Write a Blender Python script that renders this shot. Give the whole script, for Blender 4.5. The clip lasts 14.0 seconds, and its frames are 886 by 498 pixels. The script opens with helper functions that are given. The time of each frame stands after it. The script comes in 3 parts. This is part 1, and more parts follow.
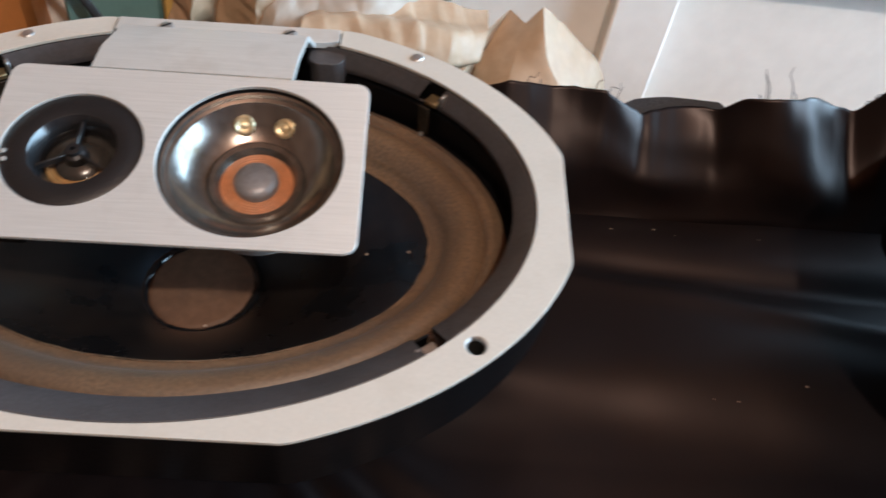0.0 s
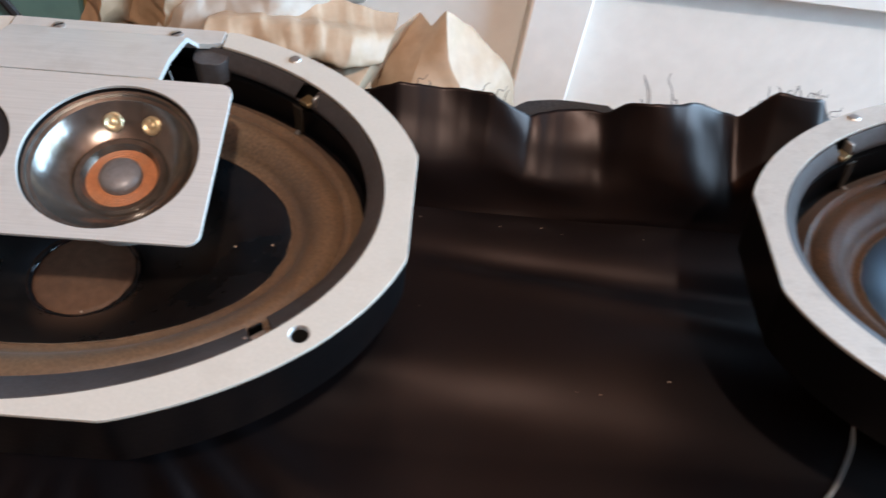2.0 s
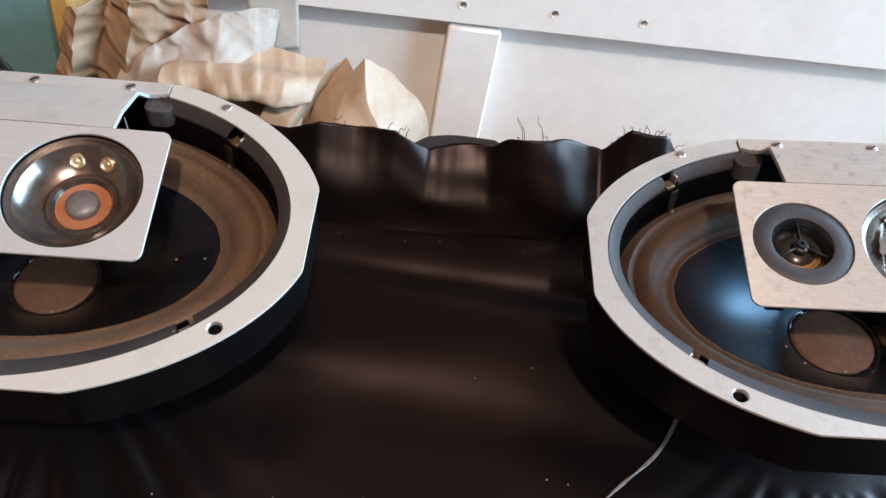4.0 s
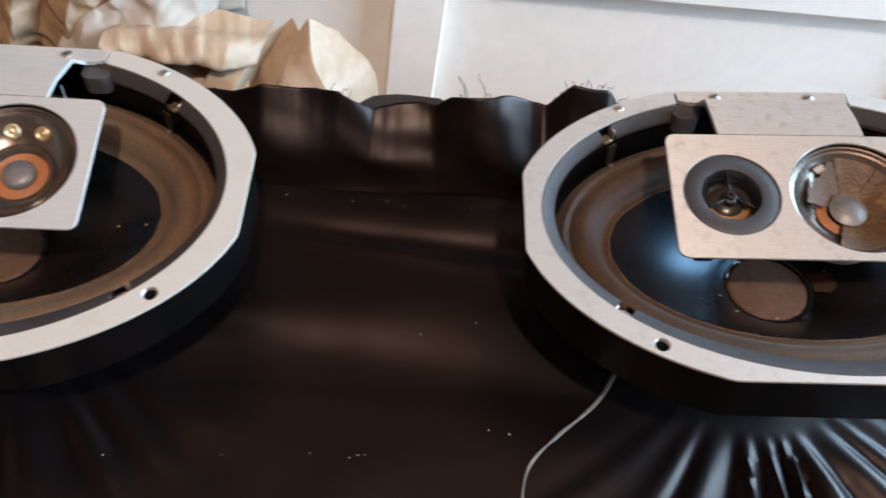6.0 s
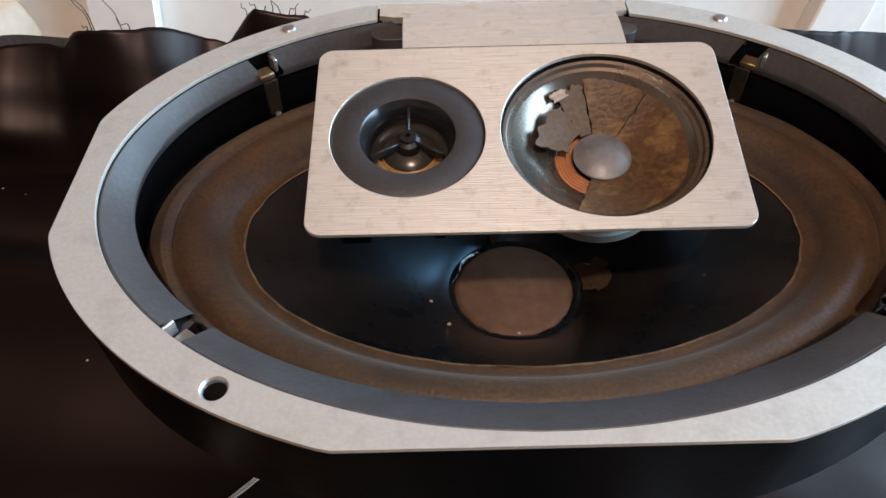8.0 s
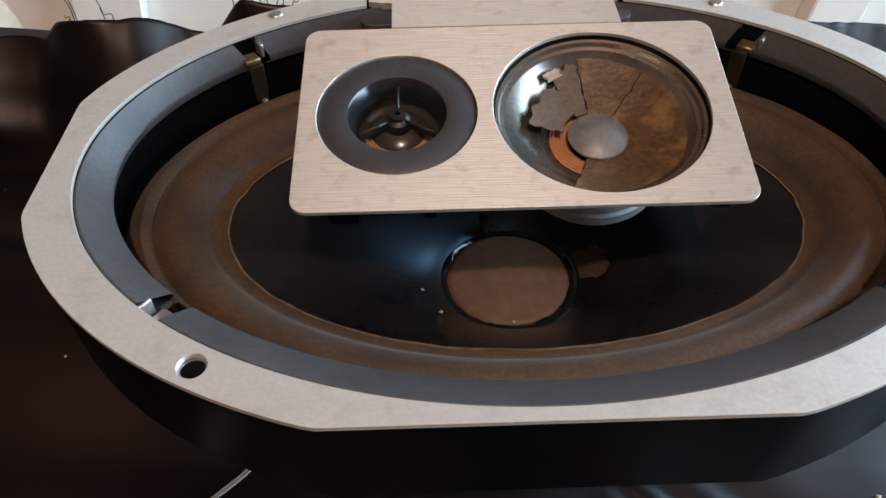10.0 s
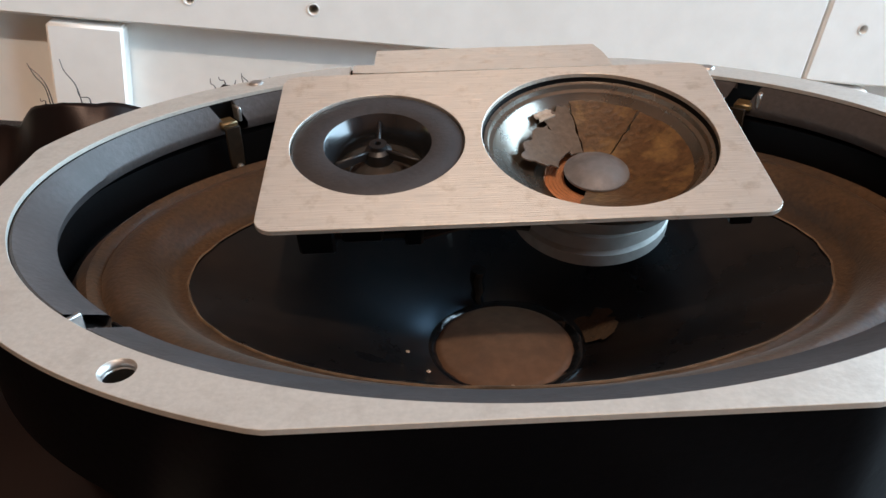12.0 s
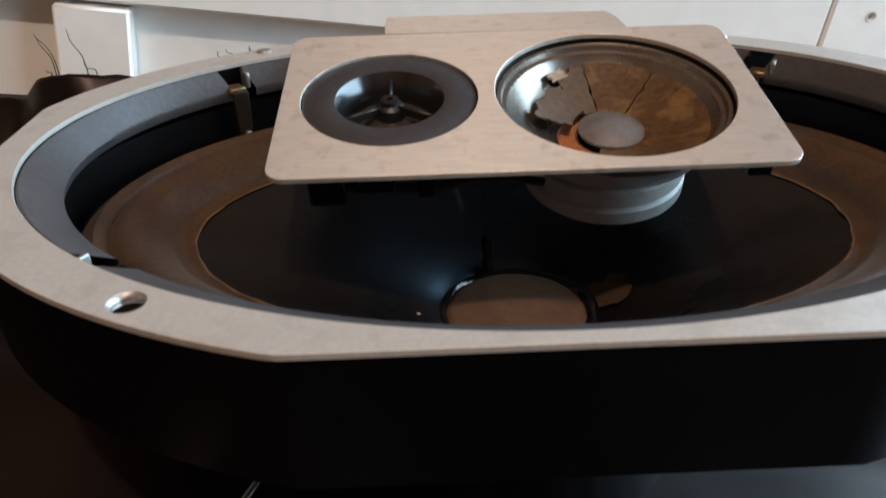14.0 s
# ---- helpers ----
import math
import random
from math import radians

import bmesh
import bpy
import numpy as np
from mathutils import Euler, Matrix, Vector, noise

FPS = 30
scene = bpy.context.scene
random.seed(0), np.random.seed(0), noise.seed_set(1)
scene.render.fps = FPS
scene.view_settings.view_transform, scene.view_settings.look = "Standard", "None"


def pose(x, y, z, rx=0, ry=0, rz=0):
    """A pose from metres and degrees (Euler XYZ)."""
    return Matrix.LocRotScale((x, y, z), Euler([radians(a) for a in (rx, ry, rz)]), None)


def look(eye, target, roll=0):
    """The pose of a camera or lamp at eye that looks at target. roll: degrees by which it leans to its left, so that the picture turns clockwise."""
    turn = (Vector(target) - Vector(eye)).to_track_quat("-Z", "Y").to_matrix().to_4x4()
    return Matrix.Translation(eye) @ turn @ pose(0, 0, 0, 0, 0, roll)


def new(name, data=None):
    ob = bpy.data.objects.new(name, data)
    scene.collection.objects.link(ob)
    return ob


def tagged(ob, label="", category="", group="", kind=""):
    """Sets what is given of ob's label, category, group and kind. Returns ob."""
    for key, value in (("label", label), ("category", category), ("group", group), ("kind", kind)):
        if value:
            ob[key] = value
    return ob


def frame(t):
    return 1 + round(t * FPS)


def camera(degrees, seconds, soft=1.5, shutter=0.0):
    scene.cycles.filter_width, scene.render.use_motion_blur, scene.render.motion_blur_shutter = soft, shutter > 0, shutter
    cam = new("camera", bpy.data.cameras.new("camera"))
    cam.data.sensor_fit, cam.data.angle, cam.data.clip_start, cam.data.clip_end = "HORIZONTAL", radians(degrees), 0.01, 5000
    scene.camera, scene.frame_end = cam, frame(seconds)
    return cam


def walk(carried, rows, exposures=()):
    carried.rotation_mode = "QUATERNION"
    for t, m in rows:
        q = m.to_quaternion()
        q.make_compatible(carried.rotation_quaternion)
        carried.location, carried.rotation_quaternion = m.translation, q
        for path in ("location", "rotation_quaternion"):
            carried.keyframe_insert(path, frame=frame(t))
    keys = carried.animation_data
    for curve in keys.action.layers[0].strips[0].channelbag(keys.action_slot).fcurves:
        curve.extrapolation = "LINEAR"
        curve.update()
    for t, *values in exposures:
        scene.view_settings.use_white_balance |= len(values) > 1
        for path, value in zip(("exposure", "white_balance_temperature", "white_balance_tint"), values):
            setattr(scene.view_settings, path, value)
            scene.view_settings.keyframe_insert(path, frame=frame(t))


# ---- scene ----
cam = camera(59.37, 14.0, shutter=0.4)
PATH = [
    (0, (-0.2982, -0.1803, 0.1464), (-0.2596, 0.3781, -0.4251), 6.85),
    (0.5, (-0.3351, -0.1767, 0.1331), (-0.2993, 0.3898, -0.4307), 8.36),
    (0.8, (-0.3373, -0.1736, 0.1331), (-0.3242, 0.3846, -0.4399), 6.16),
    (1, (-0.3361, -0.1738, 0.1299), (-0.3265, 0.3896, -0.4380), 5.96),
    (1.5, (-0.2994, -0.1790, 0.1386), (-0.3180, 0.3776, -0.4357), 3.16),
    (2, (-0.2475, -0.1876, 0.1594), (-0.2188, 0.3673, -0.4161), 7.15),
    (2.5, (-0.2185, -0.2109, 0.1877), (-0.1881, 0.3327, -0.3985), 7.14),
    (3, (-0.2135, -0.2269, 0.2032), (-0.1783, 0.3250, -0.3749), 7.77),
    (3.2, (-0.2114, -0.2289, 0.2073), (-0.1754, 0.3250, -0.3689), 7.76),
    (5.3, (-0.2086, -0.2360, 0.2213), (-0.1660, 0.3199, -0.3525), 8.19),
    (5.5, (-0.2088, -0.2376, 0.2213), (-0.1628, 0.3104, -0.3598), 8.43),
    (6, (-0.1858, -0.2333, 0.2249), (-0.1380, 0.2881, -0.3800), 7.28),
    (6.5, (-0.1233, -0.2066, 0.2001), (-0.0364, 0.2998, -0.4131), 8.98),
    (7, (-0.0793, -0.1814, 0.1768), (0.0107, 0.3112, -0.4471), 8.51),
    (7.5, (-0.0614, -0.1634, 0.1478), (0.0222, 0.3470, -0.4625), 7.97),
    (8, (-0.0545, -0.1619, 0.1296), (0.0198, 0.3833, -0.4512), 6.81),
    (8.2, (-0.0528, -0.1626, 0.1238), (0.0187, 0.3890, -0.4512), 6.54),
    (10.3, (-0.0531, -0.1646, 0.1166), (0.0321, 0.3979, -0.4459), 6.93),
    (10.5, (-0.0555, -0.1622, 0.1208), (0.0330, 0.3763, -0.4643), 7.40),
    (11, (-0.0582, -0.1652, 0.1123), (0.0306, 0.4179, -0.4282), 6.42),
    (11.5, (-0.0532, -0.1654, 0.0853), (0.0414, 0.4914, -0.3617), 6.24),
    (12, (-0.0479, -0.1703, 0.0731), (0.0330, 0.5145, -0.3323), 5.06),
    (12.5, (-0.0478, -0.1710, 0.0751), (0.0316, 0.5119, -0.3338), 5.27),
    (13, (-0.0499, -0.1705, 0.0763), (0.0317, 0.5166, -0.3253), 5.61),
    (13.5, (-0.0496, -0.1711, 0.0764), (0.0304, 0.5131, -0.3303), 5.70),
    (14, (-0.0498, -0.1738, 0.0608), (0.0295, 0.5165, -0.3357), 5.09),
]
walk(cam, [(t, look(eye, target, roll)) for t, eye, target, roll in PATH], [(0, -0.1, 6350, 10), (1.0, -0.12, 6150, 10), (1.6, -0.02, 6150, 10), (3.0, 0.02, 6200, 10), (5.5, 0.0, 6350, 10), (7.0, -0.16, 6250, 10), (8.0, -0.24, 6450, 10), (10.5, -0.42, 6600, 10), (11.5, -0.32, 6750, 10), (13.5, -0.4, 6750, 10), (14, -0.55, 6800, 10)])

# ---- world and lights ----
world = bpy.data.worlds.new("world")
scene.world = world
world.use_nodes = True
wn = world.node_tree.nodes
sky = wn.new("ShaderNodeTexSky")
sky.sky_type, sky.sun_disc, sky.sun_elevation, sky.sun_rotation = "NISHITA", False, radians(35), radians(110)
wn["Background"].inputs["Strength"].default_value = 0.1
world.node_tree.links.new(sky.outputs["Color"], wn["Background"].inputs["Color"])


def area_lamp(name, m, sx, sy, watts, color):
    data = bpy.data.lights.new(name, "AREA")
    data.shape, data.size, data.size_y, data.energy, data.color = "RECTANGLE", sx, sy, watts, color
    ob = new(name, data)
    ob.matrix_world = m
    return ob


WINDOW_LIGHT, CEILING_LIGHT = 136.0, 62.0
area_lamp("window_light", look((1.38, 0.40, 0.53), (0.0, 0.35, 0.20)), 2.30, 1.02, WINDOW_LIGHT, (0.50, 0.76, 1.0))
bulb = bpy.data.lights.new("ceiling_bulb", "POINT")
bulb.energy, bulb.color, bulb.shadow_soft_size = CEILING_LIGHT, (1.0, 0.885, 0.76), 0.03
new("ceiling_bulb", bulb).location = (-0.10, -0.80, 1.37)
scene.view_settings.exposure = 0.0


# ---- materials ----
def material(name, base, rough=0.5, metal=0.0, spread=0.12, grain=60.0, bump=0.15, stain=None, stain_scale=9.0,
             streak=None, aniso=0.0, spec=0.5, rough_spread=0.1, stain_range=(0.5, 0.68)):
    """A surface with fine grain, larger stains and uneven gloss. Scales are per metre."""
    mat = bpy.data.materials.new(name)
    mat.use_nodes = True
    n, l = mat.node_tree.nodes, mat.node_tree.links
    b = n["Principled BSDF"]
    co = n.new("ShaderNodeTexCoord")
    mp = n.new("ShaderNodeMapping")
    l.new(co.outputs["Object"], mp.inputs["Vector"])
    if streak:
        mp.inputs["Scale"].default_value = streak
    fine = n.new("ShaderNodeTexNoise")
    fine.inputs["Scale"].default_value, fine.inputs["Detail"].default_value = grain, 6
    l.new(mp.outputs["Vector"], fine.inputs["Vector"])
    big = n.new("ShaderNodeTexNoise")
    big.inputs["Scale"].default_value, big.inputs["Detail"].default_value = stain_scale, 8
    big.inputs["Roughness"].default_value = 0.65
    l.new(co.outputs["Object"], big.inputs["Vector"])
    ramp = n.new("ShaderNodeValToRGB")
    lo, hi = [c * (1 - spread) for c in base], [min(1, c * (1 + spread)) for c in base]
    ramp.color_ramp.elements[0].color, ramp.color_ramp.elements[1].color = (*lo, 1), (*hi, 1)
    ramp.color_ramp.elements[0].position, ramp.color_ramp.elements[1].position = 0.3, 0.7
    l.new(fine.outputs["Fac"], ramp.inputs["Fac"])
    mix = n.new("ShaderNodeMix")
    mix.data_type = "RGBA"
    sr = n.new("ShaderNodeMapRange")
    sr.inputs["From Min"].default_value, sr.inputs["From Max"].default_value = stain_range
    l.new(big.outputs["Fac"], sr.inputs["Value"])
    l.new(sr.outputs["Result"], mix.inputs["Factor"])
    l.new(ramp.outputs["Color"], mix.inputs["A"])
    mix.inputs["B"].default_value = (*(stain or [c * 0.82 for c in base]), 1)
    l.new(mix.outputs["Result"], b.inputs["Base Color"])
    rr = n.new("ShaderNodeMapRange")
    rr.inputs["To Min"].default_value, rr.inputs["To Max"].default_value = max(0.03, rough - rough_spread), min(1, rough + rough_spread)
    l.new(big.outputs["Fac"], rr.inputs["Value"])
    l.new(rr.outputs["Result"], b.inputs["Roughness"])
    b.inputs["Metallic"].default_value = metal
    b.inputs["Specular IOR Level"].default_value = spec
    if aniso:
        b.inputs["Anisotropic"].default_value = aniso
        tan = n.new("ShaderNodeTangent")
        tan.direction_type, tan.uv_map = "UV_MAP", "lay"
        l.new(tan.outputs["Tangent"], b.inputs["Tangent"])
    if bump:
        bp = n.new("ShaderNodeBump")
        bp.inputs["Strength"].default_value, bp.inputs["Distance"].default_value = bump, 0.0006
        l.new(fine.outputs["Fac"], bp.inputs["Height"])
        l.new(bp.outputs["Normal"], b.inputs["Normal"])
    return mat


ALU_CLEAN = material("brushed_aluminium", (0.57, 0.555, 0.52), 0.46, 0.3, 0.06, 500, 0.15, (0.48, 0.455, 0.415), 40, (0.10, 3.2, 1), stain_range=(0.53, 0.78), aniso=0.8)
ALU_WORN = material("worn_aluminium", (0.62, 0.58, 0.525), 0.42, 0.52, 0.12, 800, 0.34, (0.40, 0.35, 0.295), 170, (0.10, 3.5, 1), stain_range=(0.53, 0.76), aniso=0.9, rough_spread=0.18)
RIM_CLEAN = material("rim_aluminium", (0.585, 0.545, 0.475), 0.52, 0.22, 0.035, 900, 0.05, (0.51, 0.465, 0.395), 45, stain_range=(0.50, 0.80))
RIM_WORN = material("worn_rim_aluminium", (0.545, 0.51, 0.46), 0.48, 0.28, 0.06, 900, 0.07, (0.42, 0.38, 0.335), 110, stain_range=(0.50, 0.78))
BLACK_PLASTIC = material("black_plastic", (0.002, 0.002, 0.0024), 0.36, 0, 0.2, 500, 0.08, (0.003, 0.003, 0.0034), 25, spec=0.17)
GASKET = material("grey_gasket", (0.064, 0.057, 0.057), 0.46, 0, 0.15, 700, 0.2, (0.046, 0.039, 0.037), 40, spec=0.45)
FOAM = material("brown_foam", (0.138, 0.084, 0.047), 0.48, 0, 0.30, 900, 0.3, (0.075, 0.049, 0.034), 22, stain_range=(0.40, 0.70), spec=0.5)
FOAM_WORN = material("dark_brown_foam", (0.078, 0.043, 0.021), 0.48, 0, 0.30, 900, 0.3, (0.026, 0.018, 0.0135), 22, stain_range=(0.40, 0.66), spec=0.38)
CONE = material("black_cone", (0.0045, 0.004, 0.0042), 0.28, 0, 0.3, 300, 0.04, (0.022, 0.0135, 0.009), 38, stain_range=(0.36, 0.82), spec=0.64, rough_spread=0.05)
GLUE = material("glue_line", (0.145, 0.093, 0.056), 0.6, 0, 0.4, 300, 0.3, (0.05, 0.034, 0.022), 60)
# Blue tint puts the window's colour into the cone's highlights.
CONE.node_tree.nodes["Principled BSDF"].inputs["Specular Tint"].default_value = (0.42, 0.72, 1.0, 1)
for foam, fuzz in ((FOAM, 0.05), (FOAM_WORN, 0.10)):
    foam.node_tree.nodes["Principled BSDF"].inputs["Sheen Weight"].default_value = fuzz
    foam.node_tree.nodes["Principled BSDF"].inputs["Sheen Roughness"].default_value = 0.45
GLOSS_BLACK = material("gloss_black_glue", (0.008, 0.008, 0.009), 0.09, 0, 0.2, 300, 0.5, rough_spread=0.05)
CAP = material("dust_cap", (0.13, 0.070, 0.042), 0.55, 0, 0.15, 300, 0.15, (0.095, 0.054, 0.036), 60, spec=0.2)
FLANGE = material("tweeter_flange", (0.040, 0.037, 0.038), 0.5, 0, 0.12, 900, 0.2, (0.030, 0.027, 0.028), 80)
FLANGE_DARK = material("dark_tweeter_flange", (0.009, 0.0085, 0.009), 0.4, 0, 0.12, 900, 0.2)
DOME_FILM = material("tweeter_film", (0.05, 0.045, 0.04), 0.22, 0.3, 0.2, 300, 0.1)
GOLD_FILM = material("amber_film", (0.42, 0.25, 0.10), 0.35, 0.2, 0.25, 500, 0.3)
MID_SHELL = material("mid_shell", (0.215, 0.195, 0.175), 0.22, 0.85, 0.2, 300, 0.04, (0.11, 0.085, 0.06), 60, rough_spread=0.05)
MID_STEEL = material("mid_steel", (0.25, 0.225, 0.195), 0.27, 0.85, 0.08, 300, 0.02, (0.22, 0.165, 0.115), 45, rough_spread=0.05, stain_range=(0.50, 0.75))
TORN_PAPER = material("brown_cone_paper", (0.098, 0.053, 0.025), 0.45, 0, 0.35, 700, 0.6, (0.25, 0.150, 0.058), 110, stain_range=(0.50, 0.70), spec=0.4)
GREY_PAPER = material("grey_cone_paper", (0.118, 0.082, 0.058), 0.6, 0, 0.2, 700, 0.4, (0.075, 0.052, 0.036), 110, spec=0.25)
SPIDER = material("orange_spider", (0.44, 0.175, 0.075), 0.55, 0, 0.15, 500, 0.4, (0.38, 0.18, 0.09), 110)
DOME_GREY = material("grey_dome", (0.21, 0.20, 0.20), 0.42, 0.3, 0.12, 400, 0.25, (0.15, 0.14, 0.14), 150)
THROAT = material("gloss_throat", (0.012, 0.012, 0.013), 0.2, 0, 0.1, 500, 0.02, spec=0.8, rough_spread=0.04)
BRASS = material("brass_rivet", (0.78, 0.66, 0.42), 0.36, 0.8, 0.2, 600, 0.4, (0.50, 0.38, 0.20), 300)
OLD_BRASS = material("dull_brass", (0.26, 0.19, 0.10), 0.42, 0.7, 0.25, 600, 0.4, (0.12, 0.085, 0.045), 300)
STEEL = material("bright_steel", (0.50, 0.48, 0.46), 0.4, 0.85, 0.12, 500, 0.3, (0.34, 0.32, 0.30), 300)
CUP = material("pale_magnet_cup", (0.46, 0.46, 0.435), 0.45, 0.3, 0.1, 300, 0.2, (0.42, 0.41, 0.38), 90)
# Redder patches and the reddish specular tint paint in the wooden room's reflection.
SATIN = material("black_satin", (0.0026, 0.0015, 0.0016), 0.39, 0, 0.15, 1800, 0.05, (0.0050, 0.0022, 0.0019), 9, spec=0.34, rough_spread=0.06)
SATIN.node_tree.nodes["Principled BSDF"].inputs["Specular Tint"].default_value = (1.0, 0.80, 0.74, 1)
SATIN.node_tree.nodes["Principled BSDF"].inputs["Sheen Weight"].default_value = 0.02
SATIN.node_tree.nodes["Principled BSDF"].inputs["Sheen Tint"].default_value = (0.80, 0.86, 1.0, 1)
HEM = material("grey_hem", (0.09, 0.086, 0.09), 0.8, 0, 0.3, 1500, 0.5, (0.05, 0.048, 0.052), 60)
OLIVE = material("olive_metal", (0.022, 0.015, 0.009), 0.6, 0, 0.25, 500, 0.2, (0.014, 0.01, 0.006), 200, spec=0.15)
THREAD = material("black_thread", (0.02, 0.02, 0.024), 0.7, 0, 0.2, 500, 0)
WHITE_PAINT = material("white_paint", (0.88, 0.86, 0.82), 0.42, 0, 0.03, 90, 0.12, (0.82, 0.795, 0.75), 7)
WALL_PAINT = material("wall_wood", (0.22, 0.11, 0.065), 0.8, 0, 0.12, 30, 0.2)
CEILING_PAINT = material("ceiling_wood", (0.34, 0.15, 0.08), 0.8, 0, 0.12, 30, 0.2)
FLOOR_WOOD = material("floor_wood", (0.30, 0.17, 0.09), 0.5, 0, 0.25, 18, 0.2, (0.20, 0.11, 0.055), 4, (0.2, 3, 1))
TABLE_WOOD = material("table_wood", (0.33, 0.19, 0.10), 0.45, 0, 0.25, 22, 0.2, (0.24, 0.13, 0.07), 5, (0.2, 3, 1))
KRAFT = material("brown_paper", (0.46, 0.34, 0.235), 0.5, 0, 0.05, 200, 0.15, (0.37, 0.255, 0.16), 16)
KRAFT_DARK = material("dark_brown_paper", (0.32, 0.21, 0.125), 0.55, 0, 0.08, 200, 0.2, (0.22, 0.135, 0.072), 18)
GREY_SHEET = material("pale_paper", (0.42, 0.37, 0.315), 0.7, 0, 0.06, 200, 0.2, (0.345, 0.295, 0.245), 14)
TEAL = material("teal_card", (0.16, 0.33, 0.34), 0.5, 0, 0.08, 120, 0.1, (0.22, 0.38, 0.36), 12)
YELLOW = material("yellow_card", (0.62, 0.40, 0.12), 0.5, 0, 0.08, 120, 0.1)
ORANGE_WOOD = material("orange_wood", (0.50, 0.20, 0.06), 0.4, 0, 0.2, 30, 0.15, (0.38, 0.14, 0.04), 8, (0.3, 3, 1))
CABLE = material("black_cable", (0.015, 0.015, 0.016), 0.45, 0, 0.1, 300, 0.1)
WIRE = material("clear_wire", (0.50, 0.48, 0.45), 0.25, 0.6, 0.1, 300, 0.1)
CRUMB = material("pale_crumb", (0.38, 0.29, 0.22), 0.7, 0, 0.2, 900, 0.3)
NET = material("black_net", (0.004, 0.0042, 0.005), 0.5, 0, 0.2, 500, 0.2, spec=0.2)
# Near-black that paints the shade inside holes, screw slots and the coil gap.
HOLE_SHADE = material("hole_shade", (0.006, 0.0055, 0.005), 0.8, 0, 0.1, 200, 0)

BRUSHED = (ALU_CLEAN, ALU_WORN)


# ---- mesh tools (millimetres in a thing's own space) ----
MM = 0.001


def part(name, bm, mat, parent=None, label="", smooth=True):
    bmesh.ops.recalc_face_normals(bm, faces=bm.faces)
    me = bpy.data.meshes.new(name)
    bm.to_mesh(me)
    bm.free()
    me.materials.append(mat)
    if mat in BRUSHED:
        lay, co = me.uv_layers.new(name="lay"), np.zeros(3 * len(me.vertices))
        me.vertices.foreach_get("co", co)
        idx = np.zeros(len(me.loops), dtype=np.int32)
        me.loops.foreach_get("vertex_index", idx)
        co = co.reshape(-1, 3)[idx]
        lay.data.foreach_set("uv", np.stack([co[:, 1], -co[:, 0]], 1).ravel() * 10)
    if smooth:
        me.polygons.foreach_set("use_smooth", [True] * len(me.polygons))
        me.set_sharp_from_angle(angle=radians(38))
    ob = new(name, me)
    if parent:
        ob.parent = parent
    if label:
        tagged(ob, label)
    return ob


def slab(loops, z0, z1, scale=MM, bevel=0.0):
    """A flat plate from an outer loop and hole loops, between two heights."""
    bm = bmesh.new()
    tops = []
    for loop in loops:
        vs = [bm.verts.new((x * scale, y * scale, z1 * scale)) for x, y in loop]
        tops.append(vs)
        for a, b in zip(vs, vs[1:] + vs[:1]):
            bm.edges.new((a, b))
    bmesh.ops.triangle_fill(bm, use_beauty=True, use_dissolve=False, edges=bm.edges[:])
    faces = bm.faces[:]
    low = {v: bm.verts.new((v.co.x, v.co.y, z0 * scale)) for vs in tops for v in vs}
    for f in faces:
        bm.faces.new([low[v] for v in reversed(f.verts)])
    rims = []
    for vs in tops:
        for a, b in zip(vs, vs[1:] + vs[:1]):
            bm.faces.new((a, b, low[b], low[a]))
            rims.append(bm.edges.get((a, b)))
    if bevel:
        bmesh.ops.recalc_face_normals(bm, faces=bm.faces)
        bmesh.ops.bevel(bm, geom=rims, offset=bevel * scale, segments=1, affect="EDGES", clamp_overlap=True)
    return bm


def lathe(profile, n=96, arc=None, scale=MM, cap_end=False, jitter=0.0, centre=(0, 0)):
    """Rings (rx, ry, z) joined into a surface; arc limits it to some degrees."""
    bm = bmesh.new()
    a0, a1 = arc or (0, 360)
    count = n if arc is None else n + 1
    rings = []
    for rx, ry, z, *shift in profile:
        ring, dy = [], shift[0] if shift else 0.0
        for k in range(count):
            a = radians(a0 + (a1 - a0) * k / n)
            j = 1 + jitter * noise.noise((math.cos(a) * 9, math.sin(a) * 9, z * 0.7 + rx * 0.2))
            ring.append(bm.verts.new(((centre[0] + rx * math.cos(a) * j) * scale, (centre[1] + dy + ry * math.sin(a) * j) * scale, z * scale)))
        rings.append(ring)
    for r, s in zip(rings, rings[1:]):
        for k in range(count if arc is None else count - 1):
            m = (k + 1) % count
            bm.faces.new((r[k], r[m], s[m], s[k]))
    if cap_end:
        bm.faces.new(rings[-1])
    return bm


def round_profile(pts):
    return [(r, r, z) for r, z in pts]


def ellipse(rx, ry, a0, a1, n, centre=(0, 0)):
    return [(centre[0] + rx * math.cos(radians(a0 + (a1 - a0) * k / n)), centre[1] + ry * math.sin(radians(a0 + (a1 - a0) * k / n))) for k in range(n + 1)]


def circle(cx, cy, r, n=48):
    return ellipse(r, r, 0, 360, n, (cx, cy))[:-1]


def box(cx, cy, cz, sx, sy, sz, scale=MM, bevel=0.0, turn=0.0):
    bm = bmesh.new()
    bmesh.ops.create_cube(bm, size=1.0, matrix=Matrix.Translation((cx * scale, cy * scale, cz * scale)) @ Matrix.Rotation(radians(turn), 4, "Z") @ Matrix.Diagonal((sx * scale, sy * scale, sz * scale, 1)))
    if bevel:
        bmesh.ops.bevel(bm, geom=bm.edges[:], offset=bevel * scale, segments=1, affect="EDGES")
    return bm


